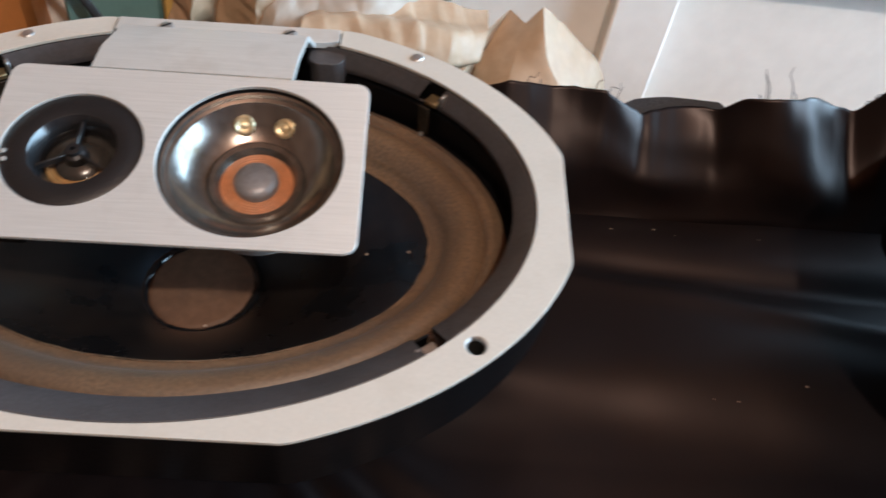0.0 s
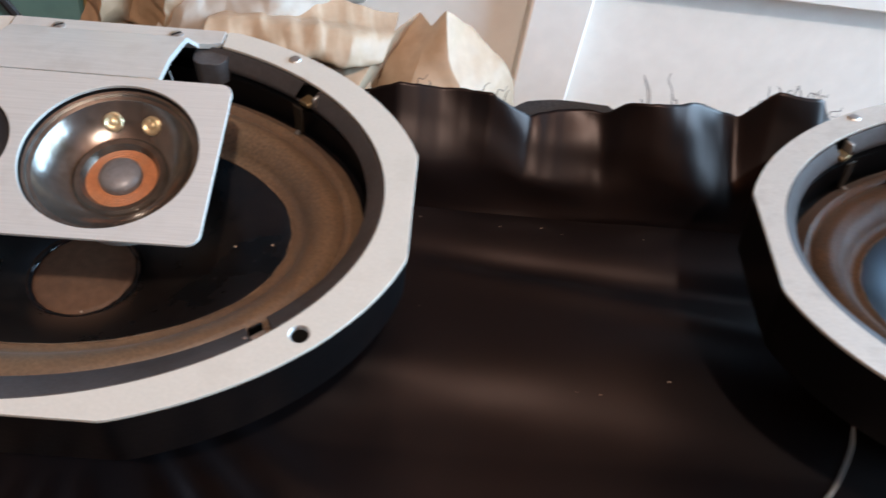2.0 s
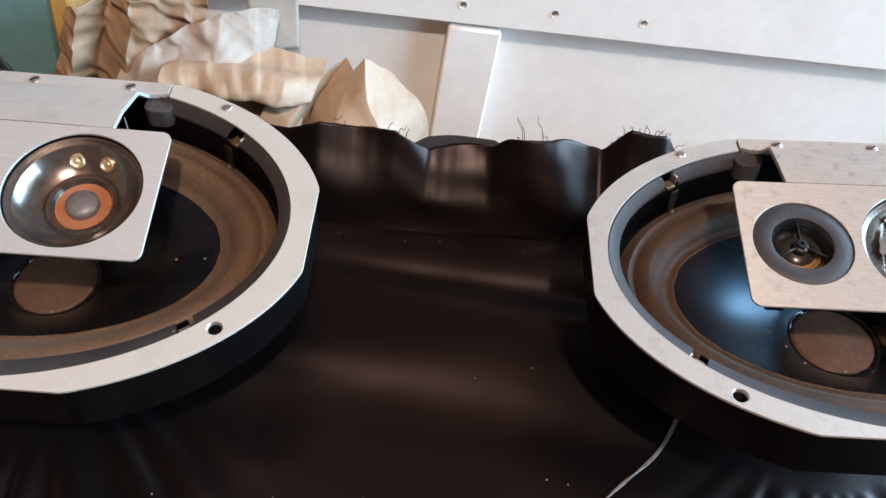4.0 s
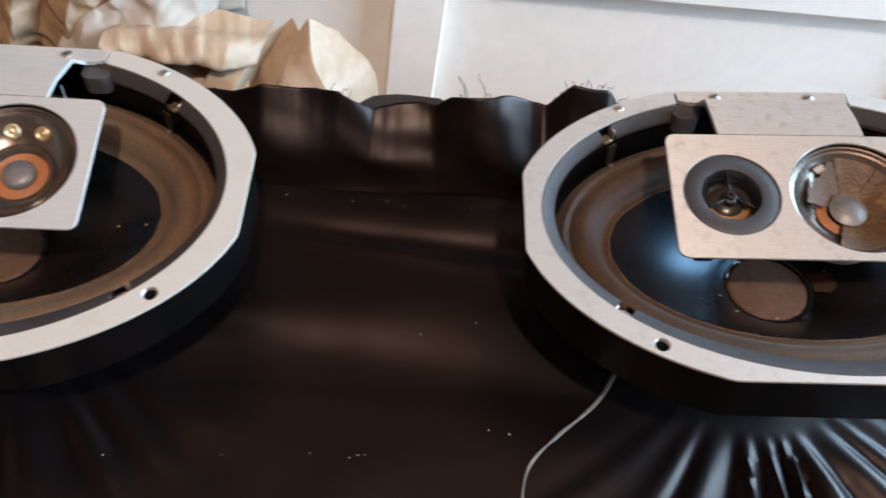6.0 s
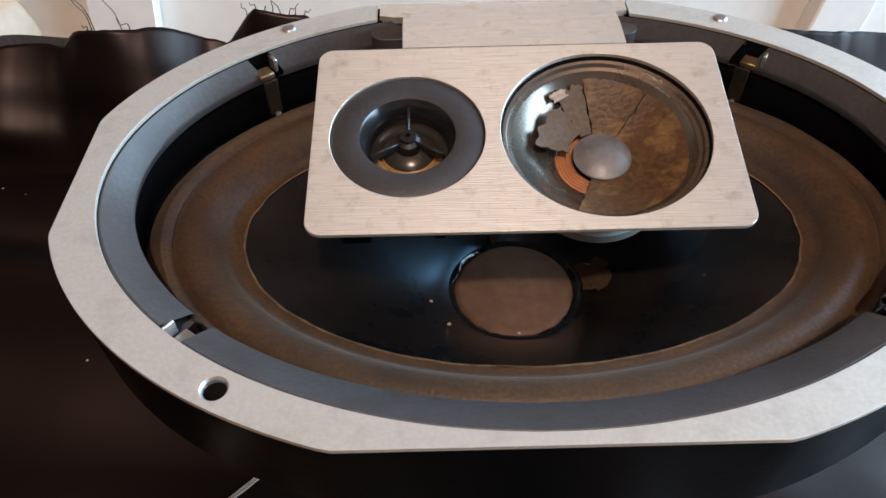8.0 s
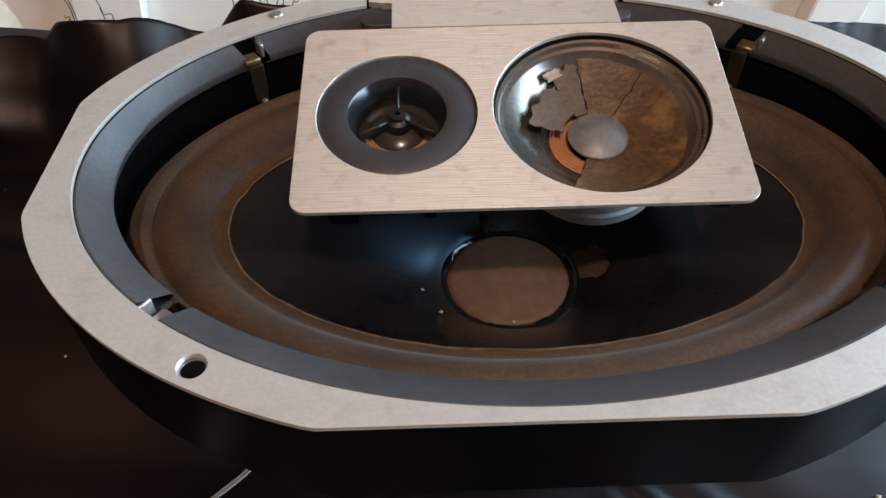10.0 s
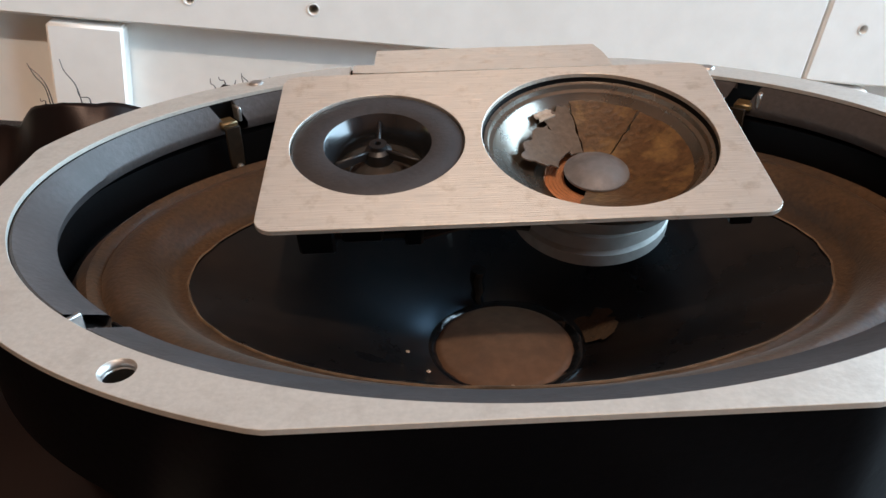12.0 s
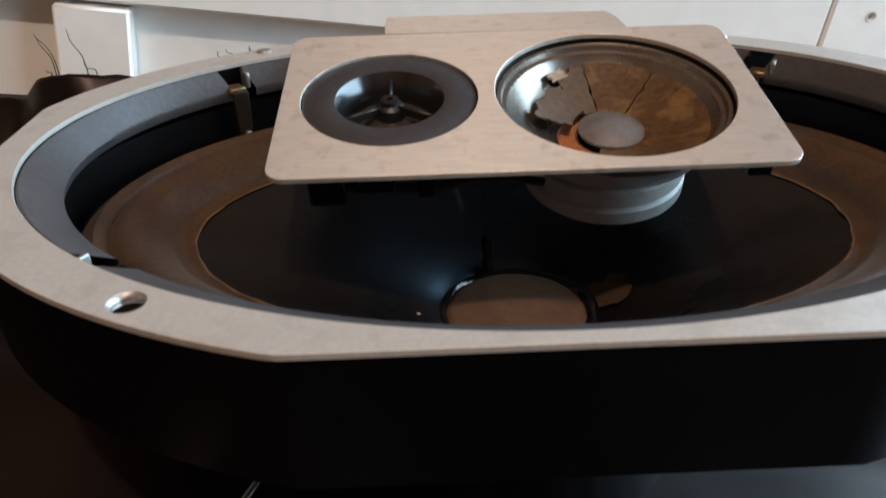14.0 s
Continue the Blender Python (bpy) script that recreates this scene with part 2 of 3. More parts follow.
def rounded_rect(sx, sy, r, n=6):
    out = []
    for cx, cy, a in ((sx - r, sy - r, 0), (r - sx, sy - r, 90), (r - sx, r - sy, 180), (sx - r, r - sy, 270)):
        out += ellipse(r, r, a, a + 90, n, (cx, cy))
    return out


def tube(points, radius, n=6, taper=1.0):
    bm = bmesh.new()
    pts = [Vector(p) for p in points]
    rings = []
    for i, p in enumerate(pts):
        d = (pts[min(i + 1, len(pts) - 1)] - pts[max(i - 1, 0)]).normalized()
        side = d.cross(Vector((0.31, 0.2, 0.93))).normalized()
        up = d.cross(side)
        r = radius * (1 + (taper - 1) * i / (len(pts) - 1))
        rings.append([bm.verts.new(p + r * (math.cos(2 * math.pi * k / n) * side + math.sin(2 * math.pi * k / n) * up)) for k in range(n)])
    for r, s in zip(rings, rings[1:]):
        for k in range(n):
            bm.faces.new((r[k], r[(k + 1) % n], s[(k + 1) % n], s[k]))
    bm.faces.new(rings[0])
    bm.faces.new(rings[-1])
    return bm


def curve_points(knots, n=24):
    """A smooth run through the knots."""
    k = [Vector(p) for p in knots]
    k = [2 * k[0] - k[1]] + k + [2 * k[-1] - k[-2]]
    out = []
    for i in range(1, len(k) - 2):
        for s in range(n):
            t = s / n
            a, b, c, d = k[i - 1], k[i], k[i + 1], k[i + 2]
            out.append(0.5 * (2 * b + (c - a) * t + (2 * a - 5 * b + 4 * c - d) * t * t + (3 * b - a - 3 * c + d) * t ** 3))
    return out + [k[-2]]


# ---- large structure ----
def wall_box(name, x0, x1, y0, y1, z0, z1, mat, label, category="wall", bevel=0.0):
    ob = part(name, box((x0 + x1) / 2, (y0 + y1) / 2, (z0 + z1) / 2, x1 - x0, y1 - y0, z1 - z0, 1.0, bevel), mat, None, "", False)
    return tagged(ob, label, category, "", "structure")


FLOOR_Z, CEIL_Z = -0.84, 1.62
wall_box("floor", -2.0, 1.6, -2.4, 2.3, FLOOR_Z - 0.1, FLOOR_Z, FLOOR_WOOD, "brown wooden floor of the room", "floor")
wall_box("ceiling", -2.0, 1.6, -2.4, 2.3, CEIL_Z, CEIL_Z + 0.1, CEILING_PAINT, "plain brown wooden ceiling of the room", "ceiling")
wall_box("wall_north", -2.0, 1.6, 2.2, 2.3, FLOOR_Z, CEIL_Z, WALL_PAINT, "plain brown wooden wall behind the white panel")
wall_box("wall_south", -2.0, 1.6, -2.4, -2.3, FLOOR_Z, CEIL_Z, WALL_PAINT, "plain brown wooden wall")
wall_box("wall_west", -2.0, -1.9, -2.3, 2.2, FLOOR_Z, CEIL_Z, WALL_PAINT, "plain brown wooden wall")
WIN_Y0, WIN_Y1, WIN_Z0, WIN_Z1 = -0.80, 1.60, -0.02, 1.08
we = slab([[(-2.3, FLOOR_Z), (2.2, FLOOR_Z), (2.2, CEIL_Z), (-2.3, CEIL_Z)], [(WIN_Y0, WIN_Z0), (WIN_Y1, WIN_Z0), (WIN_Y1, WIN_Z1), (WIN_Y0, WIN_Z1)]], 1.4, 1.5, 1.0)
for v in we.verts:
    v.co = Vector((v.co.z, v.co.x, v.co.y))
tagged(part("wall_east", we, WALL_PAINT, None, "", False), "plain brown wooden wall with a window opening", "wall", "", "structure")

TOP_Z = -0.104
table = tagged(new("table"), "brown wooden table under the black cloth", "table")
part("tabletop", box(-0.17, -0.12, TOP_Z - 0.014, 0.95, 0.60, 0.028, 1.0, 0.004), TABLE_WOOD, table)
for lx in (-0.60, 0.26):
    for ly in (-0.38, 0.14):
        part("leg", box(lx, ly, (TOP_Z - 0.028 + FLOOR_Z) / 2, 0.045, 0.045, TOP_Z - 0.028 - FLOOR_Z, 1.0, 0.003), TABLE_WOOD, table)

# white panel behind the table: proud upper boards with screw holes, recessed lower sheet and battens
LEDGE, PANEL_Y = -0.0314, 0.203
panel = tagged(new("white_panel"), "white painted board panel with battens and screw holes", "panel")


def upper_board(x0, x1, holes):
    bm = slab([[(x0, LEDGE), (x1, LEDGE), (x1, 0.032), (x0, 0.032)]] + [circle(x, z, 0.0021, 20) for x, z in holes], 0, 0.016, 1.0, 0.0012)
    for v in bm.verts:
        v.co = Vector((v.co.x, PANEL_Y + 0.016 - v.co.z, v.co.y))
    board = part("upper_board", bm, WHITE_PAINT, panel)
    for x, z in holes:
        hb = lathe(round_profile([(0.0031, -0.0001), (0.0029, 0.00025), (0.0024, 0.0002), (0.0021, -0.0015), (0.0021, -0.012), (0.0003, -0.012)]), 24, scale=1.0, cap_end=True)
        for v in hb.verts:
            v.co = Vector((x + v.co.x, PANEL_Y - v.co.z - 0.0002, z + v.co.y))
        part("hole_rim", hb, WHITE_PAINT, board)


upper_board(-0.62, 0.1885, [(-0.189, -0.0185), (-0.1322, -0.0175), (-0.0754, -0.0172)])
upper_board(0.1901, 0.60, [(0.2136, -0.0010)])
part("backing", box(-0.01, PANEL_Y + 0.0215, -0.305, 1.22, 0.008, 0.670, 1.0), WHITE_PAINT, panel)
part("lower_sheet", box(-0.01, PANEL_Y + 0.0145, LEDGE - 0.302, 1.22, 0.005, 0.60, 1.0), WHITE_PAINT, panel)
for bx in (-0.1790, 0.2150):
    part("batten", box(bx, PANEL_Y + 0.0055, LEDGE - 0.2525, 0.0335, 0.013, 0.50, 1.0, 0.0012), WHITE_PAINT, panel)
part("foot_rail", box(-0.01, PANEL_Y + 0.012, -0.72, 1.22, 0.02, 0.24, 1.0, 0.002), WHITE_PAINT, panel)
PIVOT = Matrix.Translation((-0.15, PANEL_Y, LEDGE))
panel.matrix_world = PIVOT @ pose(0, 0, 0, 0, 2.9, 4.0) @ PIVOT.inverted()


# ---- black satin cloth ----
EDGE_X = (-0.62, -0.36, -0.277, -0.260, -0.242, -0.220, -0.203, -0.169, -0.161, -0.149, -0.133, -0.119, -0.109, -0.0985, -0.079, -0.071, 0.0, 0.093, 0.157, 0.4)
EDGE_Z = (-0.045, -0.045, -0.040, -0.0312, -0.034, -0.0315, -0.0425, -0.0395, -0.0298, -0.0268, -0.0285, -0.0358, -0.0375, -0.0208, -0.0222, -0.034, -0.030, -0.0173, -0.0198, -0.022)


def bell(v, c, w):
    return math.exp(-((v - c) / w) ** 2)


def ripples(x, y, cx, cy, count, amp, a_mid, a_wide, r_in):
    """Folds that fan out from under a speaker."""
    dx, dy = x - cx, y - cy
    r, a = math.hypot(dx, dy), math.degrees(math.atan2(dy, dx))
    d = (a - a_mid + 180) % 360 - 180
    wob = noise.noise((a * 0.045, r * 9, 3.1)) * 6.5
    w = math.sin(2 * math.pi * (d + wob) / (360 / count)) + 0.15 * math.sin(2 * math.pi * (d * 1.6 + wob) / (360 / count))
    return amp * w * bell(d, 0, a_wide) * min(1, max(0, (r - r_in) / 0.03)) * math.exp(-max(0, r - 0.13) / 0.10)


def cloth_point(x, v):
    """v: 0 front edge to 1 foot of the rise, 1 to 2 up to the cut edge."""
    if v <= 1:
        y = -0.40 + 0.468 * v
        z = -0.0885 + 0.13 * max(y, -0.045) + 0.06 * max(min(y + 0.045, 0), -0.07)
        z -= 0.009 * bell(x, -0.373, 0.07) * bell(y, 0.0, 0.07)
        s = x + 0.18 + 0.05 * noise.noise((x * 5, y * 5, 7.7))
        z += 0.0015 * bell(y + 0.10 * s, 0.052, 0.013) - 0.0026 * bell(y + 0.05 * s, 0.037, 0.007) + 0.0016 * bell(y + 0.16 * s, 0.027, 0.006)
        z += 0.0034 * bell(y - 0.06 * s, -0.004, 0.021) - 0.0016 * bell(y + 0.12 * s, -0.036, 0.015)
        z += ripples(x, y, -0.008, -0.015, 31, 0.0040, -84, 36, 0.045)
        z += 0.55 * ripples(x, y, -0.375, -0.005, 29, 0.0036, -68, 44, 0.055) * math.exp(-max(0, math.hypot(x + 0.375, y + 0.005) - 0.10) / 0.03)
        z += 0.0015 * noise.noise((x * 9, y * 14, 0.4)) + 0.0007 * noise.noise((x * 30, y * 38, 5.0))
        return x, y, max(z, TOP_Z + 0.0012)
    h = v - 1
    top = float(np.interp(x, EDGE_X, EDGE_Z)) + 0.0006 * noise.noise((x * 260, 1.0, 2.0))
    foot = cloth_point(x, 1)[2]
    y = 0.068 + 0.031 * h
    z = foot + (top - foot) * h ** 0.9
    fold = 0
    for c, k, w, a in ((-0.262, 0.5, 0.022, 0.0065), (-0.214, 0.9, 0.021, 0.0070), (-0.150, 0.9, 0.022, 0.0105), (-0.086, 0.4, 0.020, 0.004), (-0.118, 0.5, 0.014, -0.002), (0.10, 0.3, 0.03, 0.004), (-0.33, 0.2, 0.02, 0.004)):
        ease = min(1, h * 2.2)
        fold += a * bell(x, c + 0.036 * k * (1 - h), w * (1.5 - 0.6 * h)) * ease * ease * (3 - 2 * ease)
    y -= fold - 0.002 * noise.noise((x * 16, h * 1.5, 9)) - 0.0016 * noise.noise((x * 26 + h * 1.6, h * 2.6, 4)) * min(1, 3 * h)
    return x, y, z


def build_cloth():
    bm = bmesh.new()
    xs = np.linspace(-0.60, 0.27, 436)
    vs = np.concatenate([np.linspace(0, 0.55, 40), np.linspace(0.55, 1, 130)[1:], np.linspace(1, 2, 40)[1:]])
    rows = [[bm.verts.new(cloth_point(float(x), float(v))) for x in xs] for v in vs]
    for r, s in zip(rows, rows[1:]):
        for k in range(len(xs) - 1):
            bm.faces.new((r[k], r[k + 1], s[k + 1], s[k]))
    ob = part("black_cloth", bm, SATIN)
    mod = ob.modifiers.new("thickness", "SOLIDIFY")
    mod.thickness, mod.offset = 0.0007, -1
    hem = bmesh.new()
    cols = [[hem.verts.new((x, 0.1035 + 0.0015 * math.sin(x * 90), z)) for z in (-0.075, -0.055, float(np.interp(x, (-0.212, -0.204, -0.19, -0.166, -0.158), (-0.049, -0.0432, -0.0412, -0.0402, -0.048))))] for x in np.linspace(-0.212, -0.158, 19).tolist()]
    for p, q in zip(cols, cols[1:]):
        for k in (0, 1):
            hem.faces.new((p[k], q[k], q[k + 1], p[k + 1]))
    part("hem", hem, HEM, ob, "grey turned-back hem")
    return tagged(ob, "black satin cloth with folds and a frayed cut edge", "cloth")


cloth = build_cloth()
rng = random.Random(5)
for tx in [-0.2245, -0.219, -0.2150, -0.1545, -0.1565, -0.144, -0.1415, -0.1535, -0.1065, -0.104, -0.1010, -0.0975, -0.0945, -0.0915, -0.0885, -0.0860, -0.0835, -0.0805, -0.0725, -0.0705, -0.253, -0.247]:
    x0, y0, z0 = cloth_point(tx, 2.0)
    big_one = abs(tx + 0.1545) < 0.0015 or abs(tx + 0.144) < 0.0015
    ln = rng.uniform(0.012, 0.016) if big_one else rng.uniform(0.002, 0.006)
    dx = rng.uniform(-0.5, 0.2) if big_one else rng.uniform(-0.9, 0.9)
    knots = [(x0, y0, z0 - 0.001), (x0 + dx * ln * 0.3, y0 + 0.001, z0 + ln * 0.4), (x0 + dx * ln * 0.8, y0 + rng.uniform(-1, 1) * 0.002, z0 + ln * 0.7), (x0 + dx * ln * rng.uniform(0.8, 1.4), y0, z0 + ln)]
    part("loose_thread", tube(curve_points(knots, 5), 0.00022, 5, 0.5), THREAD, cloth)


# ---- oval speakers ----
def outer_rim(half):
    """The rim's outer line: an ellipse cut flat on its four sides, broken at the back for the bridge."""
    pts = []
    a = math.degrees(math.acos(41.5 / (half + 4.0)))
    for k in range(241):
        ang = a - k * (360 - (180 - 2 * a)) / 240
        x, y = (half + 4.0) * math.cos(radians(ang)), 88.8 * math.sin(radians(ang))
        pts.append((max(-half, min(half, x)), max(-82.5, min(82.5, y))))
    return pts


def inner_rim():
    a = math.degrees(math.acos(41.5 / 110.5))
    return [(110.5 * math.cos(radians(a - k * (180 + 2 * a) / 200)), 79.5 * math.sin(radians(a - k * (180 + 2 * a) / 200))) for k in range(201)]


def cone_z(f):
    """Depth of the woofer's cone by its fraction of the radius."""
    return -52.5 + 27.5 * max(0, (f - 0.25) / 0.75) ** 0.82


def shard(a0, a1, r0, r1, lift, seed, ragged=0.10):
    """A torn piece of paper cone, between two angles and two radii, with ragged borders."""
    bm = bmesh.new()
    na, nr = 26, 9
    grid = []
    for i in range(na + 1):
        row = []
        for j in range(nr + 1):
            fa, fr = i / na, j / nr
            wob = ragged * noise.noise((fa * 6 + seed, fr * 5, seed * 1.7))
            wob2 = ragged * (noise.noise((fr * 7 + seed * 2, fa * 3, 4.2)) + 0.6 * noise.noise((fr * 19 + seed, fa * 2, 9.1)))
            a = radians(a0 + (a1 - a0) * fa + 34 * wob2 * (1 if i in (0, na) else 0.12))
            r = r0 + (r1 - r0) * fr + (r1 - r0) * wob * (1.6 if j == nr else 0.15 if j else 0)
            z = -10.2 + 6.4 * ((r - 7) / 18) ** 1.15 + lift + 0.35 * noise.noise((a * 2.2 + seed, fr * 2, 8.8))
            row.append(bm.verts.new((r * math.cos(a) * MM, r * math.sin(a) * MM, z * MM)))
        grid.append(row)
    for p, q in zip(grid, grid[1:]):
        for j in range(nr):
            bm.faces.new((p[j], p[j + 1], q[j + 1], q[j]))
    top = bm.faces[:]
    got = bmesh.ops.extrude_face_region(bm, geom=top)
    for v in got["geom"]:
        if isinstance(v, bmesh.types.BMVert):
            v.co.z -= 0.35 * MM
    return bm


def screw_head(x, y, z, r, parent, mat, slotted=True, name="screw"):
    head = part(name, lathe(round_profile([(r, -0.6), (r, 0.25), (r * 0.8, 0.7), (r * 0.3, 0.8)]), 20, cap_end=True, centre=(0, 0)), mat, parent)
    head.matrix_local = Matrix.Translation((x * MM, y * MM, z * MM))
    if slotted:
        # A near-black bar on the head paints the slot's shade.
        slot = part("slot", box(0, 0, 0.75, r * 1.5, r * 0.34, 0.3, turn=37), HOLE_SHADE, head)
    return head


def speaker(m, torn, label, tilt, lean, turn, plate_x, plate_y, plate_z):
    half = 117.8 if torn else 119.8
    mount = pose(plate_x * MM, plate_y * MM, plate_z * MM, tilt, lean, turn)
    rim_mat, plate_mat = (RIM_WORN, ALU_WORN) if torn else (RIM_CLEAN, ALU_CLEAN)
    sp = tagged(new("oval_speaker"), label, "speaker", "pair of oval speakers")
    holes = [(-69.1, -67.8, 3.0), (92.0, -52.0, 3.0)]
    inner = inner_rim()
    part("rim", slab([outer_rim(half) + inner[::-1]] + [circle(x, y, r, 28) for x, y, r in holes], -1.1, 0, bevel=0.08), rim_mat, sp, "satin aluminium rim")
    for x, y, r in holes:
        sleeve = part("screw_hole", lathe(round_profile([(3.03, -0.15), (2.6, -0.6), (2.5, -0.9), (2.8, -1.05), (2.7, -1.35), (2.85, -1.6), (2.7, -1.9)]), 24, centre=(x, y)), STEEL, sp, "bright threaded screw hole")
        part("hole_bottom", lathe(round_profile([(2.72, -1.85), (2.6, -9), (0.2, -9.2)]), 20, cap_end=True, centre=(x, y)), HOLE_SHADE, sleeve)
    # black side wall and basket
    side = []
    for fx, z in ((1.0, -1.1), (1.0, -6), (0.992, -27.0), (0.975, -28.5), (0.90, -28.5)):
        side.append((fx, z))
    bm = bmesh.new()
    ring0 = []
    for k in range(200):
        a = 2 * math.pi * k / 200
        ring0.append((max(0.4 - half, min(half - 0.4, 121.4 * math.cos(a))), max(-82.1, min(82.1, 88.4 * math.sin(a)))))
    prev = None
    for fx, z in side:
        cur = [bm.verts.new((x * fx * MM, y * fx * MM, z * MM)) for x, y in ring0]
        if prev:
            for k in range(200):
                bm.faces.new((prev[k], prev[(k + 1) % 200], cur[(k + 1) % 200], cur[k]))
        prev = cur
    part("side_wall", bm, BLACK_PLASTIC, sp, "black plastic side wall")
    part("basket", lathe([(104, 72, -28), (100, 68, -32), (70, 52, -52), (47, 45, -62), (45, 45, -64)], 96), BLACK_PLASTIC, sp)
    part("magnet", lathe(round_profile([(20, -63.5), (43, -63.5), (44.5, -65), (44.5, -83.5), (43, -85), (5, -85)]), 72, cap_end=True), BLACK_PLASTIC, sp)
    # gasket in four lengths, with a clip in each break
    clips = (44.5, 135.5, 222, 318)
    for g0, g1 in ((46.7, 74), (106, 133.3), (137.7, 219.8), (224.2, 315.8), (320.2, 402.3)):
        prof = [(110.6, 79.6, -3.0), (110.4, 79.4, -1.4), (109.6, 78.6, -1.0), (104.4, 72.6, -6.6, 3.6), (104.0, 72.2, -7.4, 3.8), (104.6, 73.0, -9.6, 3.8), (110, 78, -10.2)]
        part("gasket", lathe(prof, 60, (g0, g1)), GASKET, sp, "dark grey gasket")
    part("inner_wall", lathe([(111.4, 80.4, -1.1), (110.8, 79.8, -10.3), (107.5, 75, -11), (106.5, 74, -22), (98, 64, -22.5)], 120), BLACK_PLASTIC, sp)
    for a in clips:
        x, y = 106.5 * math.cos(radians(a)), 74.5 * math.sin(radians(a))
        yaw = math.degrees(math.atan2(y / 74.5 ** 2, x / 106.5 ** 2))
        clip = part("clip", box(1.5, 0, -6.6, 5, 5.0, 2.0, bevel=0.4), OLD_BRASS if a < 200 else STEEL, sp, "small bent metal clip")
        tab = part("tab", box(-3.6, 0.6, -12.2, 0.9, 4.6, 12.5, bevel=0.3), OLIVE if a < 200 else BLACK_PLASTIC, clip, "dull olive metal tab")
        part("pin", lathe(round_profile([(1.1, -18.6), (1.1, -17.8), (0.7, -17.2), (0.2, -17.1)]), 14, cap_end=True, centre=(-5.0, 0.6)), STEEL, tab)
        part("tongue", box(2.4, -4.0, -4.5, 4.0, 1.2, 4.4, bevel=0.3), STEEL, clip)
        clip.matrix_local = Matrix.Translation((x * MM, y * MM, 0)) @ Matrix.Rotation(radians(yaw), 4, "Z")
    # foam surround: outer lip, broad roll, inner land
    off_x, wide, cap_at = (0.8, 0.9, (0.0, 0.3)) if torn else (-1.2, 1.3, (-1.6, -0.4))
    roll = [(104.5, 72.5, -20.5), (101.5, 69.5, -18.0), (100.0, 68.0, -17.2), (98.4, 66.6, -17.6), (97.4, 65.6, -18.6)]
    for k in range(15):
        t = k / 14
        roll.append((97.0 - 14.0 * t, 65.0 - 13.0 * t, -19.0 - 3.6 * t + 4.2 * math.sin(math.pi * t) ** 0.8))
    roll += [(82.4, 51.4, -23.6), (81.0, 50.1, -24.6), (79.6, 48.9, -24.9), (78.0, 47.6, -24.8)]
    roll = [(rx + wide * max(0, min(1, (100 - rx) / 18)), ry, z) for rx, ry, z in roll]
    part("surround", lathe(roll, 140, jitter=0.004, centre=(off_x, 0)), FOAM_WORN if torn else FOAM, sp, "aged brown foam surround")
    part("glue_line", lathe([(78.4 + wide, 48.0, -24.7), (78.1 + wide, 47.8, -24.3), (77.7 + wide, 47.4, -24.5)], 140, jitter=0.008, centre=(off_x, 0)), GLUE, sp)
    rows = []
    for k in range(15):
        f = 1 - 0.745 * k / 14
        s = (f - 0.255) / 0.745
        rows.append((19.4 + (77.8 + wide - 19.4) * s, 19.4 + (47.5 - 19.4) * s, cone_z(f)))
    part("cone", lathe(rows, 140, centre=(off_x, 0)), CONE, sp, "black paper woofer cone")
    part("glue_ring", lathe(round_profile([(21.3, -51.9), (20.6, -50.9), (19.6, -50.8), (18.4, -51.6), (18.2, -52.4)]), 72, jitter=0.025, centre=cap_at), GLOSS_BLACK, sp, "glossy black glue ring")
    part("dust_cap", lathe(round_profile([(18.6, -52.2), (17.8, -51.3), (16.6, -51.0), (15.5, -50.9), (12, -50.2), (8, -49.6), (3.5, -49.3)]), 72, cap_end=True, centre=cap_at), CAP, sp, "brown dust cap")
    lead = part("lead_glue", tube([(x * MM, y * MM, z * MM) for x, y, z in ((-6.0, 12.5, -35), (-6.4, 13.0, -38), (-5.8, 14.5, -42.5), (-6.2, 16.8, -46), (-5.4, 18.6, -49.5))], 2.1 * MM, 10, 0.7), GLOSS_BLACK, sp, "glossy black glue over a lead wire")
    if torn:
        # brown patch laid just above the cone, right of the dust cap
        smear = bmesh.new()
        rings = []
        for j in range(7):
            f = j / 6
            ring = []
            for q in range(13):
                a = radians(-6 + 26 * q / 12 - 7 * f + 5 * noise.noise((f * 3, q * 0.5, 2.2)))
                r = 21.3 + (7.5 + 5.5 * noise.noise((q * 0.45, 7.1, 3.3)) - 0.35 * abs(q - 8)) * f
                s = (r - 19.4) / 42
                ring.append(smear.verts.new((r * math.cos(a) * MM, r * math.sin(a) * MM, (cone_z(0.255 + 0.745 * s) + 0.12) * MM)))
            rings.append(ring)
        for p, q in zip(rings, rings[1:]):
            for i in range(12):
                smear.faces.new((p[i], p[i + 1], q[i + 1], q[i]))
        part("cone_patch", smear, FOAM_WORN, sp, "thin brown patch on the cone beside the dust cap")
    # bridge from the back of the rim up to the plate
    front = (plate_y + 31.4 * math.cos(radians(tilt)), plate_z + 31.4 * math.sin(radians(tilt)))
    bm = bmesh.new()
    stations = [(82.4, 40.7, 0.4), (75.2, 40.7, 0.4), (73.8, 36.0, 0.5), (73.0, 32.4, 0.9), (72.0, 32.2, 1.8), (64.5, 32.1, 9.8), (62.5, 32.0, 10.7), (front[0] + 12, 32.0, front[1] - 0.3), (front[0] + 0.4, 31.8, front[1] - 0.1)]
    up, down = [], []
    for y, hw, z in stations:
        up.append([bm.verts.new((s * hw * MM, y * MM, z * MM)) for s in (-1, -0.5, 0, 0.5, 1)])
